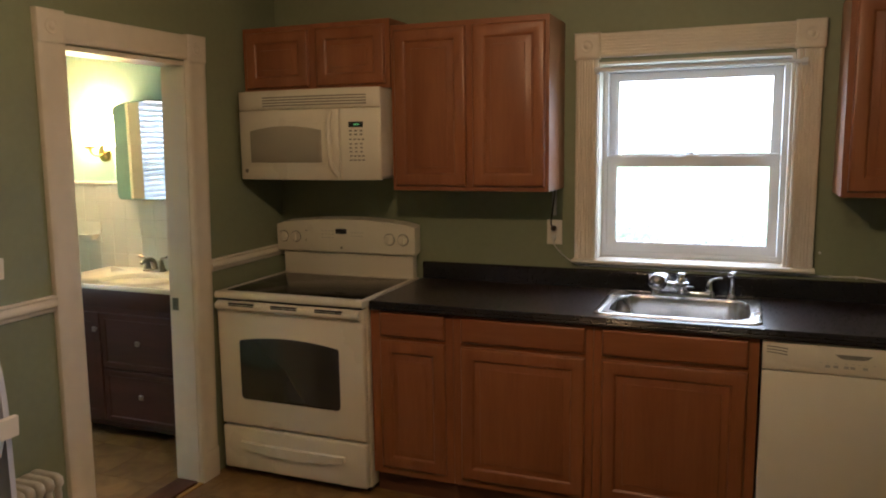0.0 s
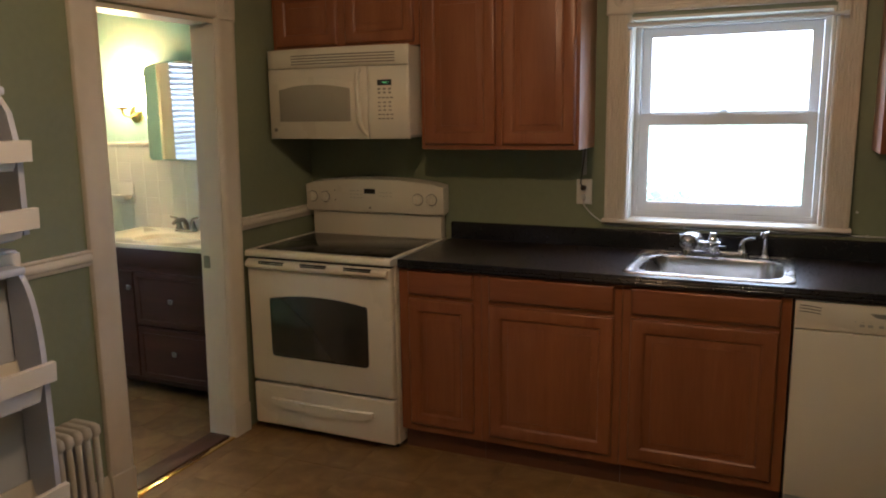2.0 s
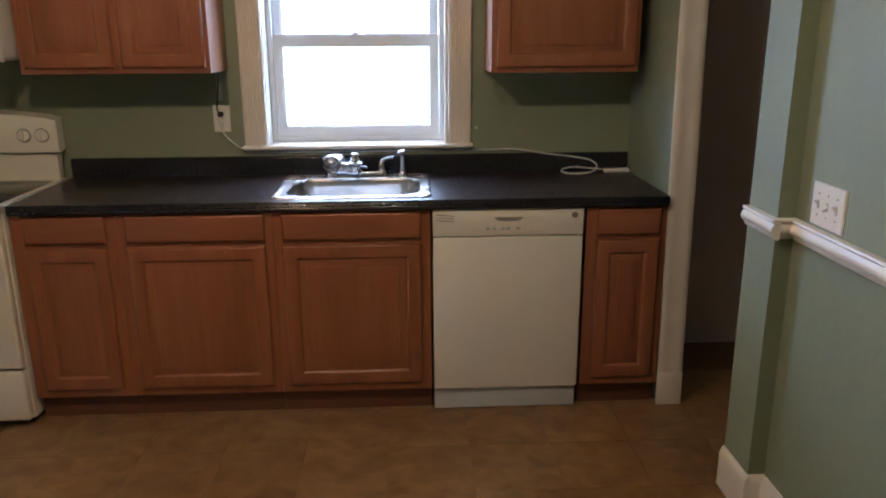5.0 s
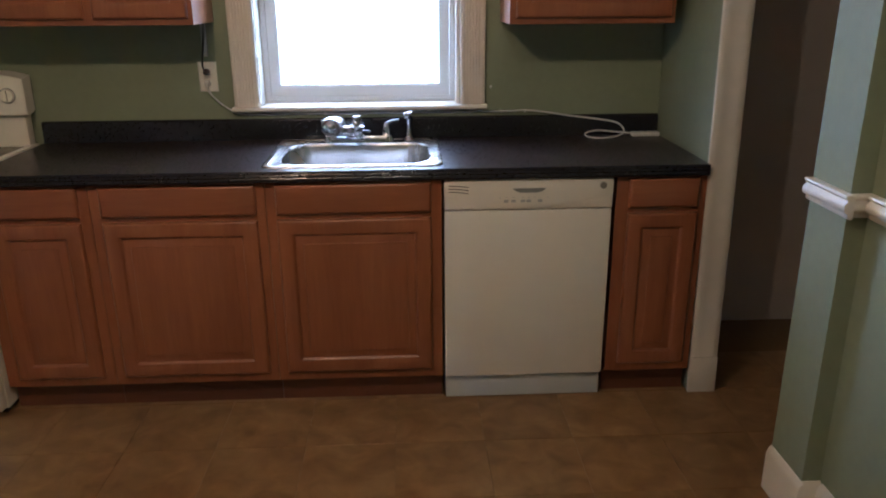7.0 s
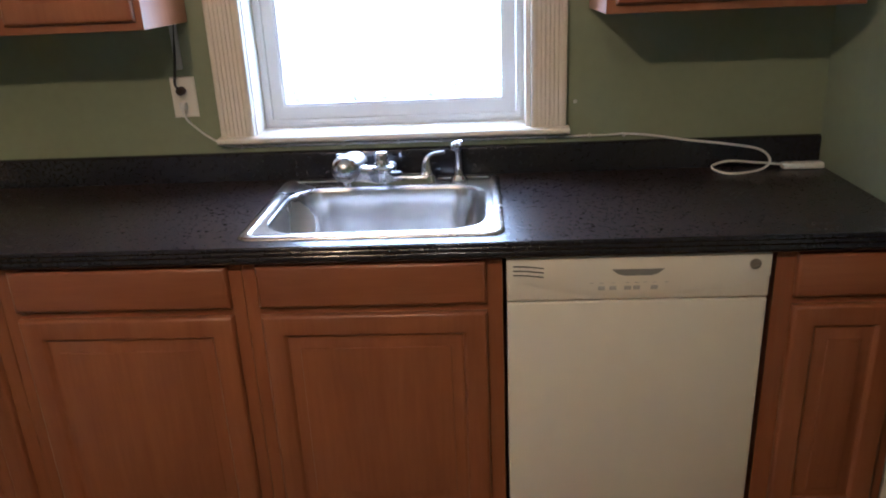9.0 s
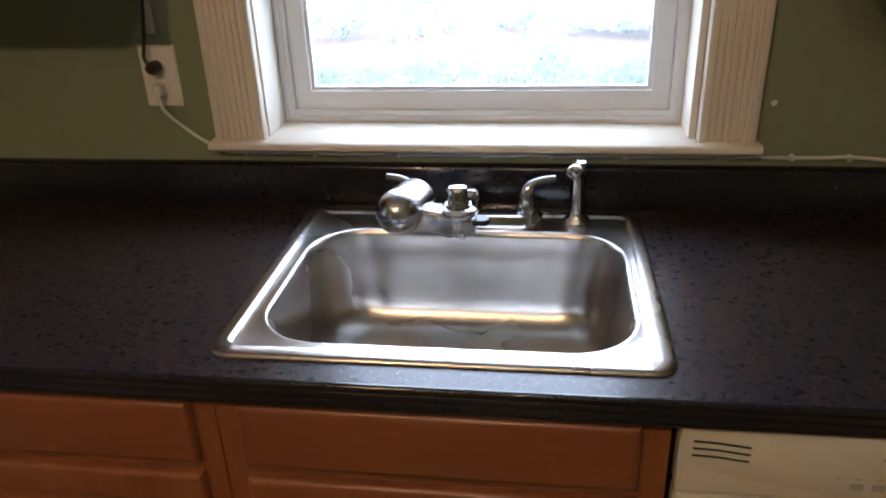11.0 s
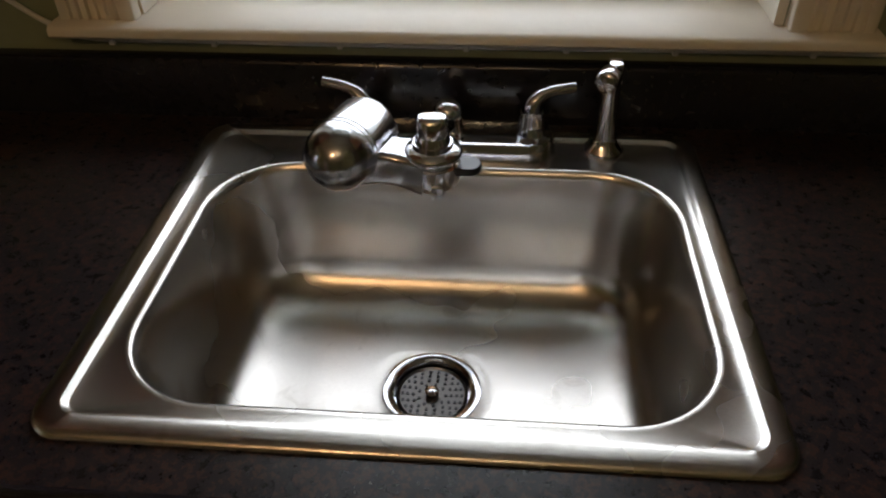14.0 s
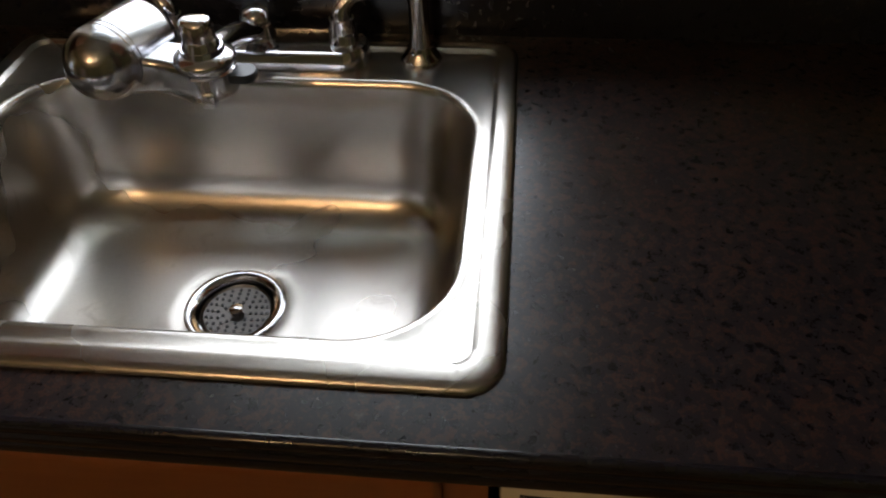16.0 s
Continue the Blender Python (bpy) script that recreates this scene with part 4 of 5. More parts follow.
pts = curve_points([(0.148, bow(0.148) - 0.010, 0.318), (0.146, bow(0.146) - 0.030, 0.285), (0.150, bow(0.15) - 0.040, 0.17), (0.158, bow(0.158) - 0.030, 0.06), (0.180, bow(0.18) - 0.010, 0.016)], 8)
part("door_handle", tube(bmesh.new(), pts, 0.0115, 14), M_BISQUE, md, "curved vertical bisque handle")
kp = part("control_panel", bowed(0.189, MH, -0.004, 0.331, 0.014), M_BISQUE, mw, "bisque microwave control panel", 60)
part("display", bowed(0.238, 0.308, 0.242, 0.268, 0.0016, y=-0.399, soft=0.0006), M_BLACK, kp, "dark display with a green clock", 60)
for x, w in ((0.2655, 0.0020), (0.273, 0.0042), (0.281, 0.0042), (0.289, 0.0020)):
    y = bow(x, -0.3990) - 0.0024
    part("clock_digit", boxed(x - w / 2, x + w / 2, y, y + 0.0008, 0.2515, 0.2590), M_CLOCK, kp, "glowing green clock digit")
for r, z in enumerate((0.222, 0.205, 0.183, 0.162, 0.144, 0.126, 0.106, 0.087)):
    for c in range(4 if r in (2, 6, 7) else 3):
        x = 0.240 + c * (0.020 if r in (2, 6, 7) else 0.026)
        y = bow(x, -0.3990) - 0.0012
        part("key", boxed(x, x + 0.014, y, y + 0.0012, z, z + 0.006 + (0.002 if r < 2 else 0)), M_PRINT, kp, "small grey key")
part("badge", lathe(bmesh.new(), [(0.0105, 0), (0.0105, 0.002), (0.001, 0.0025)], (-0.350, bow(-0.35, -0.399) - 0.0, 0.040), (0, -1, 0), 20), M_PRINT, md)

# ---- wall cabinets ----


def wall_cabinet(x0, x1, z0, z1, doors, label, margin_top=0.03, margin=0.025):
    cab = thing("wall_cabinet", ((x0 + x1) / 2, 0, z0), label, "kitchen cabinet", "wall cabinets")
    c = (x0 + x1) / 2
    bm = boxed(x0 - c, x1 - c, -0.305, -0.003, 0, z1 - z0, 0.001, 1)
    part("body", bm, M_CAB, cab, "honey-stained cabinet box and face frame")
    for a, b in doors:
        door_part(cab, a - c, b - c, margin, z1 - z0 - margin_top, -0.3245)
    return cab


wall_cabinet(-1.310, -0.556, 1.388, 2.150, [(-1.290, -0.938), (-0.906, -0.572)], "tall honey-stained wall cabinet with two raised-panel doors", 0.025, 0.022)
wall_cabinet(-2.130, -1.314, 1.870, 2.185, [(-2.105, -1.750), (-1.705, -1.338)], "short honey-stained cabinet above the microwave", 0.025, 0.018)
wall_cabinet(0.590, 1.205, 1.380, 2.150, [(0.612, 1.190)], "honey-stained wall cabinet with one wide door", 0.025, 0.022)

# ---- outlet, cords ----
ou = thing("wall_outlet", (-0.600, 0, 1.174), "ivory duplex wall outlet with a dark plug and a white plug", "wall outlet")
pl = part("cover_plate", panel_rings(bmesh.new(), -0.037, 0.037, -0.060, 0.060, [(0, 0.003), (0.003, 0)], -0.0005, -0.006), M_OUTLET, ou, "ivory cover plate")
for z in (-0.021, 0.021):
    part("receptacle", lathe(bmesh.new(), [(0.0165, 0), (0.0165, 0.0018), (0.001, 0.0018)], (0, -0.0058, z), (0, -1, 0), 24), M_OUTLET, pl)
bk = thing("black_power_cord", (-0.600, -0.010, 1.195), "dark cord and plug running up the wall under the cabinet", "power cord")
bm = lathe(bmesh.new(), [(0.0125, -0.0065), (0.0125, 0.012), (0.0105, 0.018), (0.006, 0.024), (0.001, 0.025)], (0, -0.010, 0), (0, -1, 0), 20)
part("plug", bm, material("dark_brown_plug_plastic", (0.035, 0.020, 0.014), 0.4), bk, "dark plug")
part("cord", tube(bmesh.new(), curve_points([(0.0, -0.026, 0.004), (-0.010, -0.024, 0.022), (-0.011, -0.010, 0.05), (-0.004, 0.000, 0.12), (0.004, 0.002, 0.190)], 6), 0.0036, 8), M_BLACK, bk)
part("cord_cover", boxed(-0.012, 0.010, -0.001, 0.0085, 0.060, 0.192, 0.003), M_GREYP, bk, "grey plastic cord channel")
ex = thing("white_extension_cord", (0, 0, 1.0), "white extension cord clipped along the backsplash to a three-socket end", "extension cord")
bm = boxed(-0.610, -0.590, -0.034, -0.0085, 0.139, 0.163, 0.006)
part("plug", bm, M_CORD, ex, "white plug")
path = [(-0.600, -0.032, 0.141), (-0.592, -0.030, 0.112), (-0.560, -0.014, 0.070), (-0.520, -0.010, 0.040), (-0.47, -0.0075, 0.021), (-0.30, -0.0075, 0.020), (0.0, -0.0075, 0.0185), (0.30, -0.0075, 0.0195), (0.62, -0.0075, 0.019), (0.70, -0.010, 0.022),
        (0.78, -0.012, 0.015), (0.88, -0.022, 0.000), (1.00, -0.034, -0.014), (1.085, -0.040, -0.030), (1.115, -0.050, -0.060), (1.08, -0.085, -0.078), (1.00, -0.112, -0.0815), (0.955, -0.090, -0.079), (0.950, -0.060, -0.070), (1.00, -0.050, -0.060), (1.08, -0.055, -0.066), (1.15, -0.060, -0.072)]
part("cord", tube(bmesh.new(), curve_points(path, 8), 0.0036, 10), M_CORD, ex, "", 60)
bm = boxed(1.145, 1.262, -0.079, -0.045, -0.0845, -0.066, 0.006)
so = part("socket_end", bm, M_CORD, ex, "white three-outlet socket end")
for x in (1.170, 1.203, 1.236):
    for dy in (-0.006, 0.006):
        part("socket_slot", boxed(x - 0.006, x + 0.006, -0.062 + dy - 0.001, -0.062 + dy + 0.001, -0.0662, -0.0655), M_BLACK, so)
for x in (-0.444, -0.303, -0.134, 0.032, 0.161, 0.299, 0.469, 0.600, 0.700):
    cl = part("cord_clip", boxed(x - 0.004, x + 0.004, -0.0135, -0.0005, 0.0135, 0.0255, 0.002), M_CORD, ex, "small white cord clip")
nail = thing("nail_plug", (0.556, -0.003, 1.12), "small white wall plug beside the window casing", "wall plug")
part("cap", lathe(bmesh.new(), [(0.006, 0), (0.005, 0.003), (0.001, 0.004)], (0, 0.002, 0), (0, -1, 0), 14), M_CORD, nail)

# light switch on the near wall
sw = thing("light_switch", (XR + 0.055, -1.553, 1.074), "ivory three-gang switch plate with small toggles above the chair rail", "light switch")
loops = []
for inset, o in ((0, 0.0005), (0, 0.003), (0.003, 0.006)):
    loops.append([(-o, s * (0.081 - inset), t * (0.060 - inset)) for s, t in ((-1, -1), (1, -1), (1, 1), (-1, 1))])
pl = part("cover_plate", rings(bmesh.new(), loops), M_OUTLET, sw, "ivory three-gang plate")
for y, tip in ((-0.046, 0.010), (0.0, -0.010), (0.046, 0.010)):
    part("toggle_slot", boxed(-0.0066, -0.0056, y - 0.005, y + 0.005, -0.012, 0.012, 0.0003), M_GREYP, pl, "grey slot round the toggle")
    bm = rings(bmesh.new(), [[(x, y + u, z + v) for u, v in ((-w, -w), (w, -w), (w, w), (-w, w))] for x, z, w in ((-0.006, 0.0, 0.0048), (-0.012, tip * 0.6, 0.0042), (-0.019, tip, 0.0034))])
    part("toggle", bm, M_OUTLET, pl, "small toggle lever")
    for z in (-0.030, 0.030):
        bm = lathe(bmesh.new(), [(0.0032, 0), (0.0025, 0.0012), (0.001, 0.0012)], (-0.0058, y, z), (-1, 0, 0), 10)
        part("screw", bm, M_PRINT, pl)

# ceiling light
cl = thing("ceiling_light", (-0.20, -2.205, CEIL), "white two-bulb ceiling light above the kitchen floor", "ceiling light")
part("canopy", lathe(bmesh.new(), [(0.075, 0), (0.075, -0.012), (0.06, -0.03), (0.03, -0.045), (0.001, -0.046)], (0, 0, 0)), M_CEIL, cl)
part("bar", tube(bmesh.new(), curve_points([(-0.30, -0.035, -0.09), (-0.29, -0.033, -0.05), (0, 0, -0.035), (0.29, 0.033, -0.05), (0.30, 0.035, -0.09)], 5), 0.008, 12), M_CEIL, cl)
for s in (-1, 1):
    part("socket", lathe(bmesh.new(), [(0.012, -0.07), (0.022, -0.085), (0.022, -0.135), (0.001, -0.135)], (s * 0.30, s * 0.035, 0)), M_CEIL, cl)

# ---- radiator ----
ra = thing("radiator", (-2.01, -1.745, 0), "cream painted cast-iron column radiator", "radiator")
for i in range(16):
    y = -i * 0.038
    bm = bmesh.new()
    for x in (-0.055, 0.0, 0.055):
        tube(bm, curve_points([(x, y, 0.075), (x, y, 0.20), (x, y, 0.36), (x * 0.92, y, 0.445)], 4), 0.0120, 10)
    rings(bm, [[(u, y + v, z) for u, v in rounded(0, 0, a, b, b - 0.001, 5)] for a, b, z in ((0.065, 0.0125, 0.430), (0.076, 0.0155, 0.445), (0.072, 0.0150, 0.468), (0.055, 0.010, 0.478))])
    rings(bm, [[(u, y + v, z) for u, v in rounded(0, 0, a, b, b - 0.001, 5)] for a, b, z in ((0.055, 0.010, 0.055), (0.076, 0.015, 0.065), (0.076, 0.015, 0.095), (0.065, 0.0125, 0.11))])
    if i in (0, 15):
        for x in (-0.055, 0.055):
            lathe(bm, [(0.016, 0), (0.012, 0.02), (0.014, 0.06)], (x, y, 0))
    part("section", bm, M_RAD, ra, "cream cast-iron radiator section", 50)

# ---- refrigerator with its doors open ----
fg = thing("refrigerator", (-1.69, -2.935, 0), "white top-freezer refrigerator with both doors swung open", "refrigerator")
part("cabinet", slab(bmesh.new(), -0.70, -0.02, 0.03, 1.68, -0.36, 0.17, [], on_yz), M_FRIDGE, fg, "white refrigerator cabinet")


def fridge_door(z0, z1, name, shelves):
    d = part(name, boxed(0.02, 0.085, 0.0, 0.72, z0, z1, 0.012, 3), M_FRIDGE, fg, "white insulated door seen from inside")
    part("door_gasket", slab(bmesh.new(), 0.008, 0.712, z0 + 0.008, z1 - 0.008, 0.085, 0.095, [(0.035, 0.685, z0 + 0.035, z1 - 0.035)], on_yz), M_BIN, d)
    prof = [(z0 + 0.04, 0.09), (z0 + 0.06, 0.182), (z0 + 0.30 * (z1 - z0), 0.190), (z1 - 0.30, 0.190)] + [(z1 - 0.30 + 0.25 * math.sin(a * 0.16), 0.12 + 0.07 * math.cos(a * 0.16)) for a in range(1, 10)] + [(z1 - 0.05, 0.09)] if z1 - z0 > 0.6 else [(z0 + 0.02, 0.09), (z0 + 0.03, 0.180), (z1 - 0.20, 0.185), (z1 - 0.10, 0.165), (z1 - 0.05, 0.125), (z1 - 0.04, 0.09)]
    for y in (0.038, 0.668):
        part("liner_side", run(bmesh.new(), prof, y, y + 0.016, lambda u, w, t: (w, t, u)), M_FRIDGE, d, "curved white liner side wall", 50)
    part("liner_cap", boxed(0.09, 0.150, 0.038, 0.684, z1 - 0.058, z1 - 0.036, 0.006), M_FRIDGE, d)
    for z, h in shelves:
        b = part("door_bin", rings(bmesh.new(), [[(x, y, zz) for x, y in rounded(a, 0.361, hx, hy, 0.012, 3)] for a, hx, hy, zz in ((0.138, 0.047, 0.300, z), (0.146, 0.054, 0.318, z + h - 0.004), (0.146, 0.056, 0.320, z + h), (0.146, 0.051, 0.315, z + h), (0.138, 0.043, 0.296, z + 0.006))]), M_BIN, d, "white plastic door bin", 50)
        part("bin_rim", run(bmesh.new(), [(z + h - 0.045, 0.196), (z + h - 0.048, 0.212), (z + h + 0.004, 0.216), (z + h + 0.006, 0.202)], 0.036, 0.690, lambda u, w, t: (w, t, u)), M_BIN, b, "thick white bin front rail", 50)
    return d


fridge_door(0.08, 1.220, "fridge_door", ((0.20, 0.115), (0.475, 0.105), (0.825, 0.10)))
fridge_door(1.240, 1.680, "freezer_door", ((1.265, 0.07), (1.435, 0.07)))

# ---- bathroom ----
va = thing("bathroom_vanity", (-2.925, -0.085, 0), "espresso-stained bathroom vanity with one door and two drawers", "bathroom vanity")
part("body", boxed(-0.455, 0.455, -0.440, 0.060, 0.105, 0.852), M_VANITY, va, "espresso-stained vanity carcass")
part("plinth", boxed(-0.44, 0.44, -0.40, -0.03, 0.06, 0.104), M_VANITY, va)
for x in (-0.430, 0.430):
    part("leg", boxed(x - 0.025, x + 0.025, -0.440, -0.390, 0.0, 0.104, 0.004), M_VANITY, va)
part("apron", boxed(-0.455, 0.455, -0.455, -0.4405, 0.752, 0.852, 0.003), M_VANITY, va)


def small_knob(parent, x, z, y=-0.462):
    bm = lathe(bmesh.new(), [(0.006, 0), (0.006, 0.012)], (x, y, z), (0, -1, 0), 14)
    rings(bm, [[(x + u, y - 0.012 - k, z + v) for u, v in rounded(0, 0, a, a, 0.004, 3)] for k, a in ((0, 0.011), (0.003, 0.0135), (0.008, 0.0135), (0.011, 0.010))])
    part("knob", bm, M_NICKEL, parent, "small square nickel knob")


d = part("door", panel_rings(bmesh.new(), -0.440, -0.060, 0.115, 0.722, [(0, 0.004), (0.003, 0), (0.052, 0), (0.055, 0.007), (0.060, 0.008)], -0.442, -0.460), M_VANITY, va, "espresso-stained vanity door")
small_knob(d, -0.074, 0.635)
for z0, z1, kz in ((0.422, 0.722, 0.576), (0.115, 0.408, 0.281)):
    d = part("drawer_front", panel_rings(bmesh.new(), -0.050, 0.440, z0, z1, [(0, 0.004), (0.003, 0), (0.030, 0), (0.034, 0.006), (0.038, 0.006)], -0.442, -0.460), M_VANITY, va, "espresso-stained vanity drawer front")
    small_knob(d, 0.219, kz)
vt = thing("vanity_top", (-2.925, -0.085, 0.853), "cream cultured marble vanity top with a moulded basin", "vanity top")
loops = [[(x, y, z) for x, y in rounded(0, -0.200, hx, hy, 0.010, 8)] for hx, hy, z in ((0.470, 0.262, 0.0), (0.472, 0.264, 0.018), (0.468, 0.260, 0.024))]
for hx, hy, r, z in ((0.235, 0.150, 0.14, 0.024), (0.225, 0.142, 0.135, 0.018), (0.18, 0.11, 0.10, -0.05), (0.08, 0.05, 0.045, -0.10)):
    loops.append([(x + 0.02, y, z) for x, y in rounded(0, -0.235, hx, hy, r, 8)])
part("top", rings(bmesh.new(), loops), M_MARBLE, vt, "", 50)
bf = thing("bath_faucet", (-2.985, -0.100, 0.8775), "brushed nickel two-handle bathroom faucet", "faucet")
bm = rings(bmesh.new(), [[(x, y, z) for x, y in rounded(0, 0, hx, hy, hy - 0.001, 5)] for hx, hy, z in ((0.078, 0.026, 0), (0.078, 0.026, 0.010), (0.072, 0.020, 0.015))])
part("base", bm, M_NICKEL, bf)
for s in (-1, 1):
    bm = lathe(bmesh.new(), [(0.022, 0.012), (0.018, 0.03), (0.014, 0.055), (0.013, 0.065), (0.001, 0.068)], (s * 0.051, 0, 0))
    tube(bm, curve_points([(s * 0.051, 0, 0.060), (s * 0.065, -0.004, 0.078), (s * 0.105, -0.008, 0.088)], 5), [0.009] * 6 + [0.007] * 5, 10)
    part("handle", bm, M_NICKEL, bf)
part("spout", tube(bmesh.new(), curve_points([(0, 0.004, 0.012), (0, 0.0, 0.05), (0, -0.025, 0.074), (0, -0.075, 0.072), (0, -0.10, 0.060)], 5), [0.017 - 0.006 * i / 20 for i in range(21)], 14), M_NICKEL, bf)

mi = thing("mirror_cabinet", (-2.975, -0.021, 1.300), "frameless arched-top mirror cabinet over the vanity", "mirror")
MW2, MR = 0.240, 0.030
arch = [(-MW2 + MR - MR * math.sin(a * math.pi / 10), MR - MR * math.cos(a * math.pi / 10)) for a in range(5, -1, -1)]
arch += [(-x, z) for x, z in arch[::-1]]
arch += [(MW2, 0.505)] + [(MW2 * 0.97 * math.cos(math.pi * i / 24) , 0.530 + 0.042 * math.sin(math.pi * i / 24)) for i in range(1, 24)] + [(-MW2, 0.505)]
part("box", rings(bmesh.new(), [[(x, y, z) for x, z in arch] for y in (0.0, -0.085)]), M_NICKEL, mi, "", 30)
M_MIRROR = material("silvered_mirror", (0.86, 0.88, 0.87), 0.01, metal=1.0)
part("mirror_glass", rings(bmesh.new(), [[(x * k, y, 0.27 + (z - 0.27) * k) for x, z in arch] for y, k in ((-0.085, 0.995), (-0.088, 0.995), (-0.090, 0.975))]), M_MIRROR, mi, "silvered mirror with bevelled edge", 0)

sc = thing("wall_sconce", (-3.375, -0.021, 1.572), "brass wall sconce with a glowing opal glass shade", "wall lamp")
bm = lathe(bmesh.new(), [(0.052, 0), (0.050, 0.010), (0.035, 0.018), (0.012, 0.022), (0.010, 0.03)], (0, 0, 0), (0, -1, 0))
part("backplate", bm, M_BRASS, sc, "round polished brass backplate")
bm = tube(bmesh.new(), curve_points([(0, -0.02, 0), (0, -0.06, -0.015), (0, -0.105, 0.0), (0, -0.115, 0.03)], 5), 0.007, 12)
lathe(bm, [(0.008, 0), (0.030, 0.006), (0.034, 0.018), (0.030, 0.026)], (0, -0.115, 0.026))
part("arm", bm, M_BRASS, sc, "curved brass arm and cup")
bm = lathe(bmesh.new(), [(0.030, 0.042), (0.052, 0.070), (0.068, 0.11), (0.070, 0.15), (0.058, 0.20), (0.045, 0.225), (0.042, 0.225), (0.055, 0.195), (0.066, 0.15), (0.064, 0.11), (0.048, 0.072), (0.027, 0.045)], (0, -0.115, 0))
part("shade", bm, glowing("warm_opal_glow", (1.0, 0.66, 0.32), 19.0), sc, "glowing opal glass shade")

sd = thing("soap_dish", (-3.520, -0.024, 1.088), "white ceramic wall soap dish set in the tile", "soap dish")
part("plate", boxed(-0.075, 0.075, -0.012, 0.0, -0.065, 0.065, 0.006), M_BTILE, sd)
bm = rings(bmesh.new(), [[(x, y, z) for x, y in rounded(0, -0.035, hx, hy, 0.015, 4)] for hx, hy, z in ((0.045, 0.025, -0.045), (0.060, 0.035, -0.015), (0.062, 0.037, -0.010), (0.052, 0.028, -0.012), (0.035, 0.02, -0.030))])
part("tray", bm, M_BTILE, sd, "", 50)

w2 = tagged(new("window_2"), "bathroom window with white slatted blind and cream casing", "window", kind="structure")
part("window_casing", slab(bmesh.new(), -2.03, -1.03, 0.75, 2.12, -4.0, -3.975, [(-1.92, -1.14, 0.86, 1.99)], on_yz), material("cream_bath_trim", (0.80, 0.74, 0.58), 0.4), w2, "cream painted casing")
part("window_frame", slab(bmesh.new(), -1.93, -1.13, 0.85, 2.0, -4.12, -4.08, [(-1.89, -1.17, 0.89, 1.41), (-1.89, -1.17, 1.45, 1.96)], on_yz), M_VINYL, w2)
M_SLAT = material("translucent_blind_slat", (0.78, 0.82, 0.86), 0.5)
M_SLAT.node_tree.nodes["Principled BSDF"].inputs["Transmission Weight"].default_value = 0.0
tl, ms = M_SLAT.node_tree.nodes.new("ShaderNodeBsdfTranslucent"), M_SLAT.node_tree.nodes.new("ShaderNodeMixShader")
tl.inputs[0].default_value = (0.75, 0.82, 0.9, 1)
ms.inputs[0].default_value = 0.25
M_SLAT.node_tree.links.new(M_SLAT.node_tree.nodes["Principled BSDF"].outputs[0], ms.inputs[1])
M_SLAT.node_tree.links.new(tl.outputs[0], ms.inputs[2])
M_SLAT.node_tree.links.new(ms.outputs[0], M_SLAT.node_tree.nodes["Material Output"].inputs[0])
bl = thing("window_blind", (-4.03, -1.53, 1.98), "white slatted blind lowered over the bathroom window", "window blind")
part("headrail", boxed(-0.02, 0.02, -0.385, 0.385, -0.03, 0.0, 0.003), M_VINYL, bl)
for i in range(26):
    z = -0.055 - i * 0.0405
    bm = rings(bmesh.new(), [[(-0.010, y, z + 0.020), (0.001, y, z + 0.002), (0.010, y, z - 0.018), (0.010, y, z - 0.0195), (0.001, y, z + 0.0005), (-0.010, y, z + 0.0185)] for y in (-0.383, 0.383)])
    part("slat", bm, M_SLAT, bl)

# tile wainscot in the bathroom
wn_ = bpy.data.objects["bath_wall_north"]
part("tile_backing", boxed(-3.95, -2.30, -0.0215, -0.0200, 0.0, 1.39), M_GROUT, wn_)
base_tile = None
for c in range(15):
    for r in range(13):
        x, z = -3.90 + c * 0.1085, 0.0 + r * 0.1065
        if x > -2.36 or z + 0.105 > 1.395:
            continue
        if base_tile is None:
            bm = panel_rings(bmesh.new(), -0.0539, 0.0539, -0.0529, 0.0529, [(0, 0.0012), (0.0012, 0)], 0.0, -0.0035)
            base_tile = part("tile", bm, M_BTILE, wn_)
            t = base_tile
        else:
            t = new("tile", base_tile.data)
            t.parent = wn_
        t.location = (x + 0.054, -0.0215, z + 0.053)
for c in range(11):
    part("tile_cap", run(bmesh.new(), [(-0.0205, 1.376), (-0.0290, 1.376), (-0.0330, 1.385), (-0.0330, 1.396), (-0.0290, 1.404), (-0.0205, 1.404)], -3.90 + c * 0.145, -3.757 + c * 0.145, lambda u, w, t: (t, u, w)), M_BTILE, wn_)

# ---- outside ----
M_GRASS = speckle("lawn_grass", [(0.3, (0.05, 0.085, 0.03)), (0.5, (0.085, 0.13, 0.05)), (0.7, (0.12, 0.165, 0.07))], 0.9, 9)
M_MULCH = speckle("red_bark_mulch", [(0.3, (0.06, 0.020, 0.016)), (0.5, (0.125, 0.043, 0.034)), (0.7, (0.20, 0.085, 0.065))], 0.95, 14)


def leaf_material(name, base):
    m = material(name, base, 0.55, grain=(9, 0.2, ISO), wear=0.2)
    n, link = m.node_tree.nodes, m.node_tree.links.new
    a, b = n.new("ShaderNodeBsdfTranslucent"), n.new("ShaderNodeMixShader")
    a.inputs[0].default_value = (base[0] * 1.2, base[1] * 1.3, base[2], 1)
    b.inputs[0].default_value = 0.45
    link(n["Principled BSDF"].outputs[0], b.inputs[1])
    link(a.outputs[0], b.inputs[2])
    link(b.outputs[0], n["Material Output"].inputs[0])
    return m


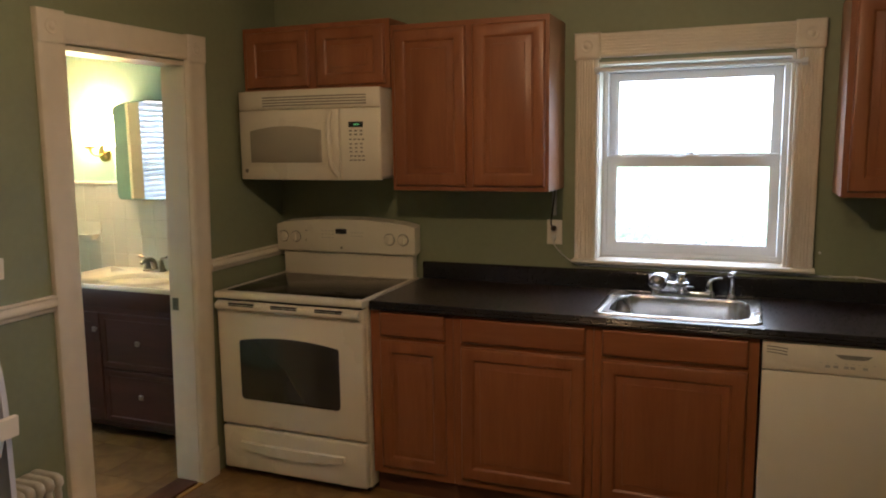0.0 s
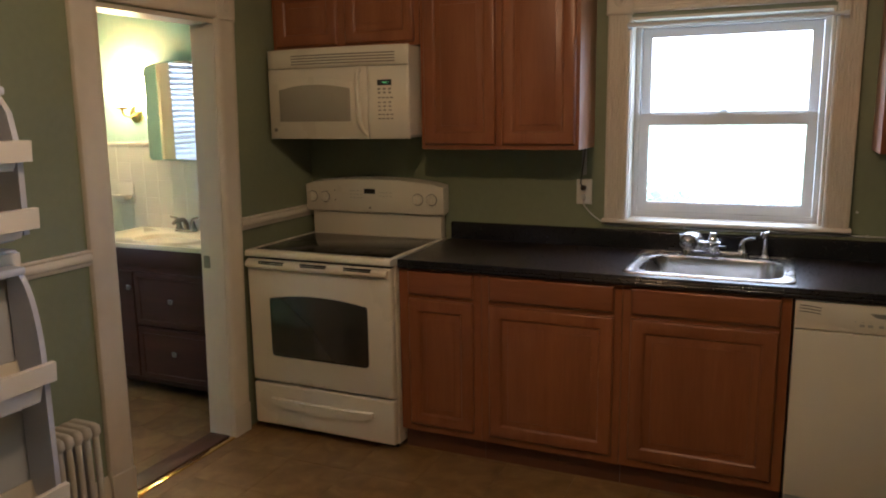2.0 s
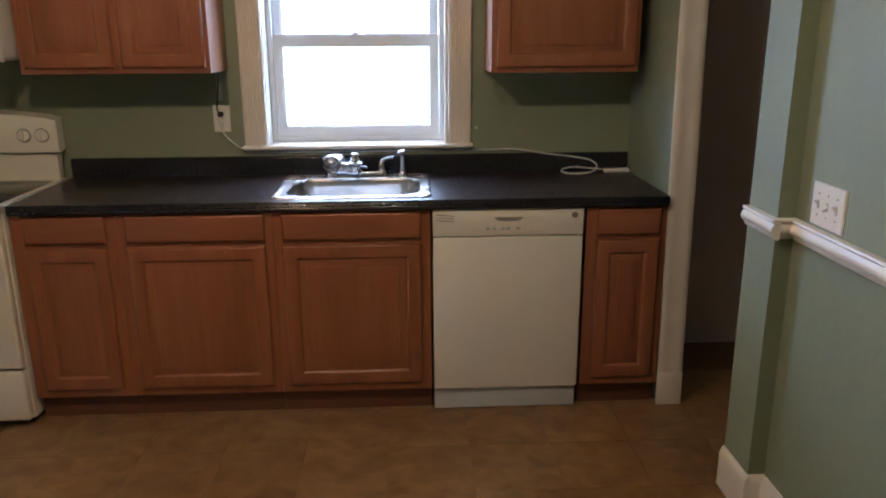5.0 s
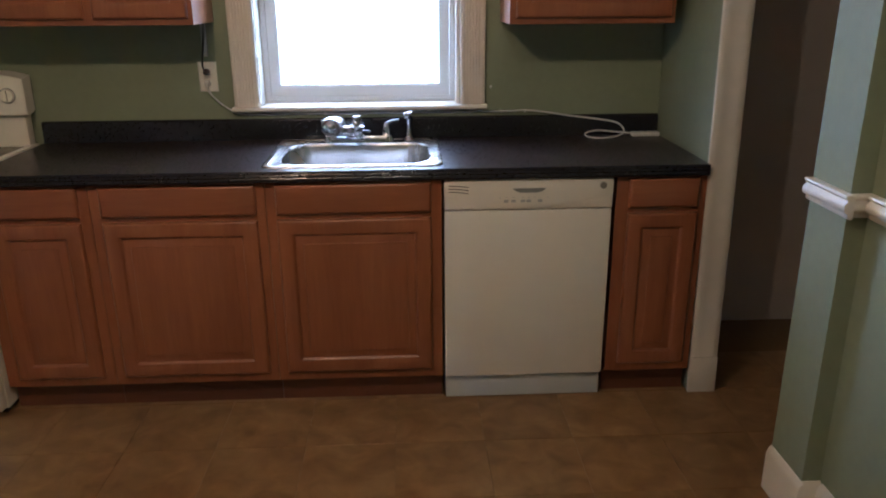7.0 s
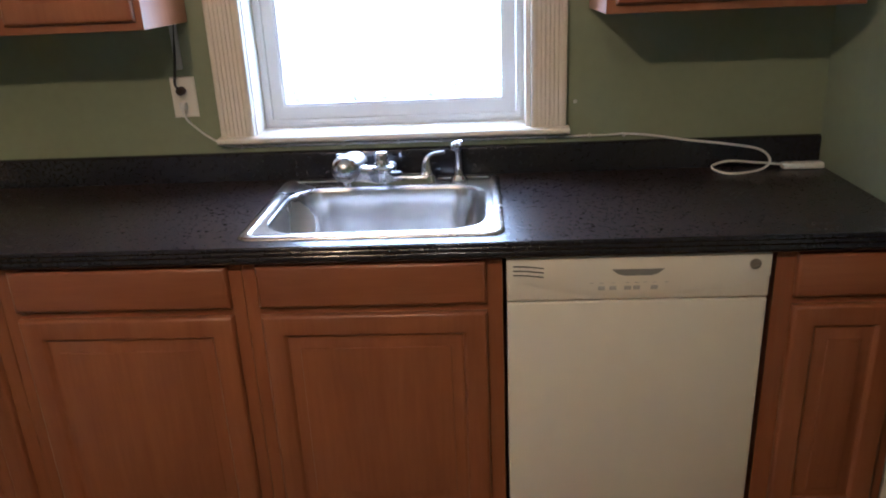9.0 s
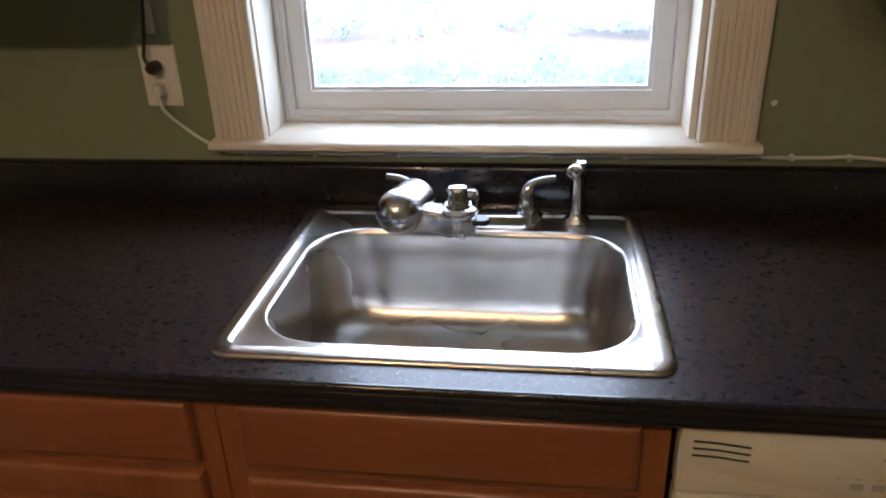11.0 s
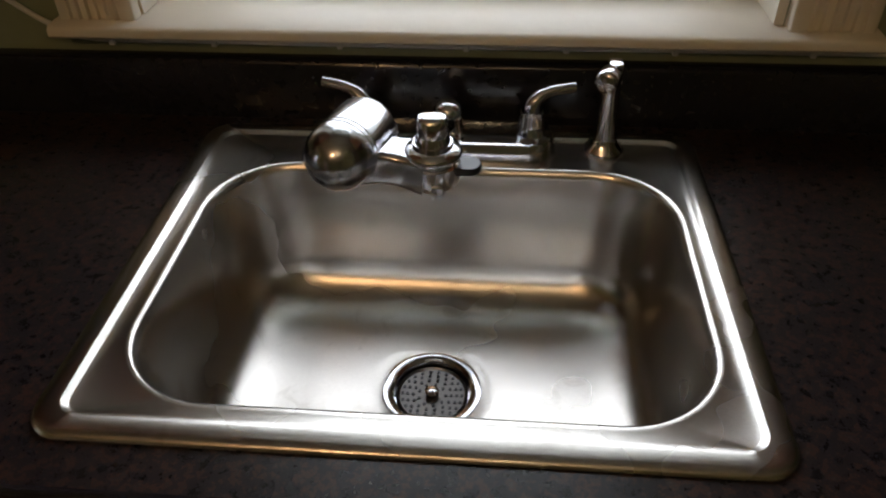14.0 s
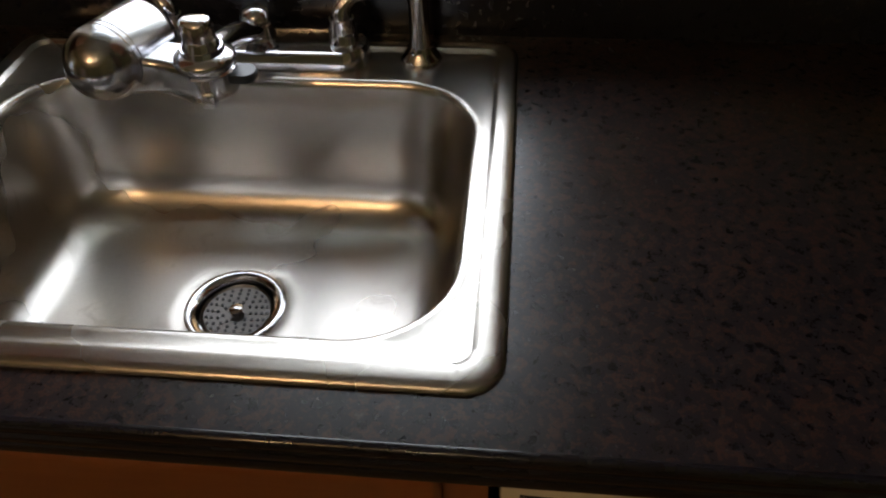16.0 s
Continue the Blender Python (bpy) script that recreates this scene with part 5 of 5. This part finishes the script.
M_LEAF = leaf_material("shrub_leaves", (0.11, 0.19, 0.10))
M_LEAF2 = leaf_material("pale_shrub_leaves", (0.15, 0.23, 0.13))
# far hedge leaves are lightened, with the haze put into their colour
M_HEDGE = leaf_material("haze_paled_hedge_leaves", (0.26, 0.34, 0.24))
M_BARK = material("grey_bark", (0.10, 0.075, 0.055), 0.9, grain=(20, 0.3, (8, 8, 1)))
GZ = -0.62
g = structure("ground", boxed(-400, 400, 0.36, 900, GZ - 0.3, GZ), M_GRASS, "pale green lawn stretching away behind the house")
rnd = random.Random(4)
bm = bmesh.new()
pts = [(x * 0.9, 5.15 + 0.22 * math.sin(x * 1.1) + (0.7 if x < -1.2 else -0.05)) for x in range(-13, 14)]
rings(bm, [[(x, y, GZ + 0.03) for x, y in pts] + [(x, 12.5, GZ + 0.03) for x, _ in pts[::-1]], [(x, y, GZ + 0.001) for x, y in pts] + [(x, 12.5, GZ + 0.001) for x, _ in pts[::-1]]])
structure("mulch_bed", bm, M_MULCH, "red bark mulch bed with a wavy edge")


def leafy(bm, centre, size, count, leaf, r):
    """Small leaves scattered over and through a lumpy crown."""
    lumps = [(Vector((r.gauss(0, 0.35) * size[0], r.gauss(0, 0.35) * size[1], r.gauss(0, 0.3) * size[2])), r.uniform(0.35, 0.62)) for _ in range(9)]
    for _ in range(count):
        lump, k = r.choice(lumps)
        d = Vector((r.gauss(0, 1), r.gauss(0, 1), r.gauss(0, 1))).normalized() * k * r.uniform(0.75, 1.0)
        p = Vector(centre) + lump + Vector((d.x * size[0], d.y * size[1], d.z * size[2]))
        if p.z < centre[2] - size[2] * 0.95:
            continue
        a, b = Vector((r.gauss(0, 1), r.gauss(0, 1), r.gauss(0, 1))).normalized(), Vector((r.gauss(0, 1), r.gauss(0, 1), r.gauss(0, 1))).normalized()
        s = leaf * r.uniform(0.6, 1.3)
        v = [bm.verts.new(p + q) for q in (-a * s, b * s * 0.45, a * s, -b * s * 0.45)]
        bm.faces.new(v)
    return bm


def shrub(x, y, w, h, mat, label, count=1500, leaf=0.05):
    t = thing("shrub", (x, y, GZ), label, "shrub", "garden shrubs")
    r = random.Random(int(x * 100 + y * 10))
    part("crown", leafy(bmesh.new(), (0, 0, h * 0.52), (w / 2, w / 2, h * 0.5), count, leaf, r), mat, t, "", 0)
    bm = bmesh.new()
    for k in range(5):
        a = k * 1.3
        tube(bm, [(0.03 * math.cos(a), 0.03 * math.sin(a), -0.02), (0.1 * w * math.cos(a), 0.1 * w * math.sin(a), h * 0.3), (0.25 * w * math.cos(a), 0.25 * w * math.sin(a), h * 0.6)], [0.02, 0.015, 0.006], 6)
    part("stems", bm, M_BARK, t)


for x, y, w, h, m in ((-0.62, 5.55, 0.34, 0.30, 1), (-1.35, 5.75, 0.50, 0.36, 0), (0.42, 5.62, 0.36, 0.24, 1), (0.95, 5.60, 0.30, 0.22, 0), (1.55, 5.62, 0.34, 0.24, 1), (2.3, 6.2, 0.6, 0.45, 0), (-2.3, 6.5, 0.8, 0.55, 0), (-3.2, 6.6, 1.0, 0.7, 0)):
    shrub(x, y, w, h, M_LEAF2 if m else M_LEAF, "pale rounded garden shrub in the mulch bed" if m else "green leafy garden shrub in the mulch bed", 1100, 0.04)
for i in range(14):
    shrub(-4.2 + i * 0.62 + rnd.uniform(-0.08, 0.08), 6.45 + rnd.uniform(-0.15, 0.2), 0.85, 0.56 + rnd.uniform(-0.08, 0.12), M_LEAF if i % 3 else M_LEAF2, "green leafy garden shrub in the mulch bed", 1500, 0.045)
for i in range(19):
    shrub(-3.4 + i * 0.36 + rnd.uniform(-0.08, 0.08), 5.93 + rnd.uniform(-0.1, 0.1), 0.50, 0.36 + rnd.uniform(-0.05, 0.08), M_LEAF if i % 4 else M_LEAF2, "low green leafy shrub in the mulch bed", 700, 0.03)
for i in range(13):
    shrub(-9 + i * 1.5 + rnd.uniform(-0.3, 0.3), 10.4 + rnd.uniform(-0.5, 0.6), 2.2, 0.75 + rnd.uniform(-0.2, 0.3), M_HEDGE, "green hedge shrub behind the bed, paled for haze", 2600, 0.075)


pot = thing("garden_pot", (0.10, 5.50, GZ + 0.03), "small pale blue glazed pot standing in the mulch", "plant pot")
part("pot", lathe(bmesh.new(), [(0.035, 0), (0.055, 0.05), (0.062, 0.11), (0.066, 0.12), (0.058, 0.12), (0.050, 0.06), (0.001, 0.02)], (0, 0, 0)), material("pale_blue_glaze", (0.25, 0.42, 0.62), 0.3), pot)
lg = thing("fallen_branch", (1.75, 5.25, GZ + 0.04), "grey-brown fallen branch leaning over the mulch bed", "branch")
bm = tube(bmesh.new(), curve_points([(0, 0, 0), (0.18, 0.20, 0.16), (0.42, 0.42, 0.30), (0.85, 0.75, 0.46)], 5), [0.045 - 0.0015 * i for i in range(16)], 9)
tube(bm, curve_points([(0.40, 0.40, 0.29), (0.50, 0.60, 0.42), (0.55, 0.85, 0.60)], 4), [0.022 - 0.0015 * i for i in range(9)], 7)
part("limb", bm, M_BARK, lg)


# ---- floor tiles ----
TP = 0.3125
bm = bmesh.new()
h = TP / 2 - 0.0006
rings(bm, [[(x * (h - i), y * (h - i), z) for x, y in ((-1, -1), (1, -1), (1, 1), (-1, 1))] for i, z in ((0, -0.0028), (0, -0.0006), (0.0007, 0.0))])
first = finish("tile", bm, M_TILE, floor, "", 0)
cells = []
for i in range(-14, 9):
    for j in range(-14, 2):
        x, y = -0.17 + (i + 0.5) * TP, -0.58 + (j - 0.5) * TP
        if y > -0.02:
            continue
        inside = XL - 0.05 < x < XR and y > -4.7
        hall = x >= XR and y > -2.3 and x < 2.6
        bath = x < XL - 0.05 and y > -2.4
        hidden = (-1.29 < x < 1.28 and y > -0.40) or (XL < x < -1.31 and y > -0.5)
        if (inside or hall or bath) and not hidden:
            cells.append((x, y))
cells.sort(key=lambda c: (c[0] + 0.3) ** 2 + (c[1] + 1.6) ** 2)
cells = cells[:300]
for n, (x, y) in enumerate(cells):
    if n == 0:
        first.location = (x, y, 0)
        continue
    t = new("tile", first.data)
    t.parent = floor
    t.location = (x, y, 0)
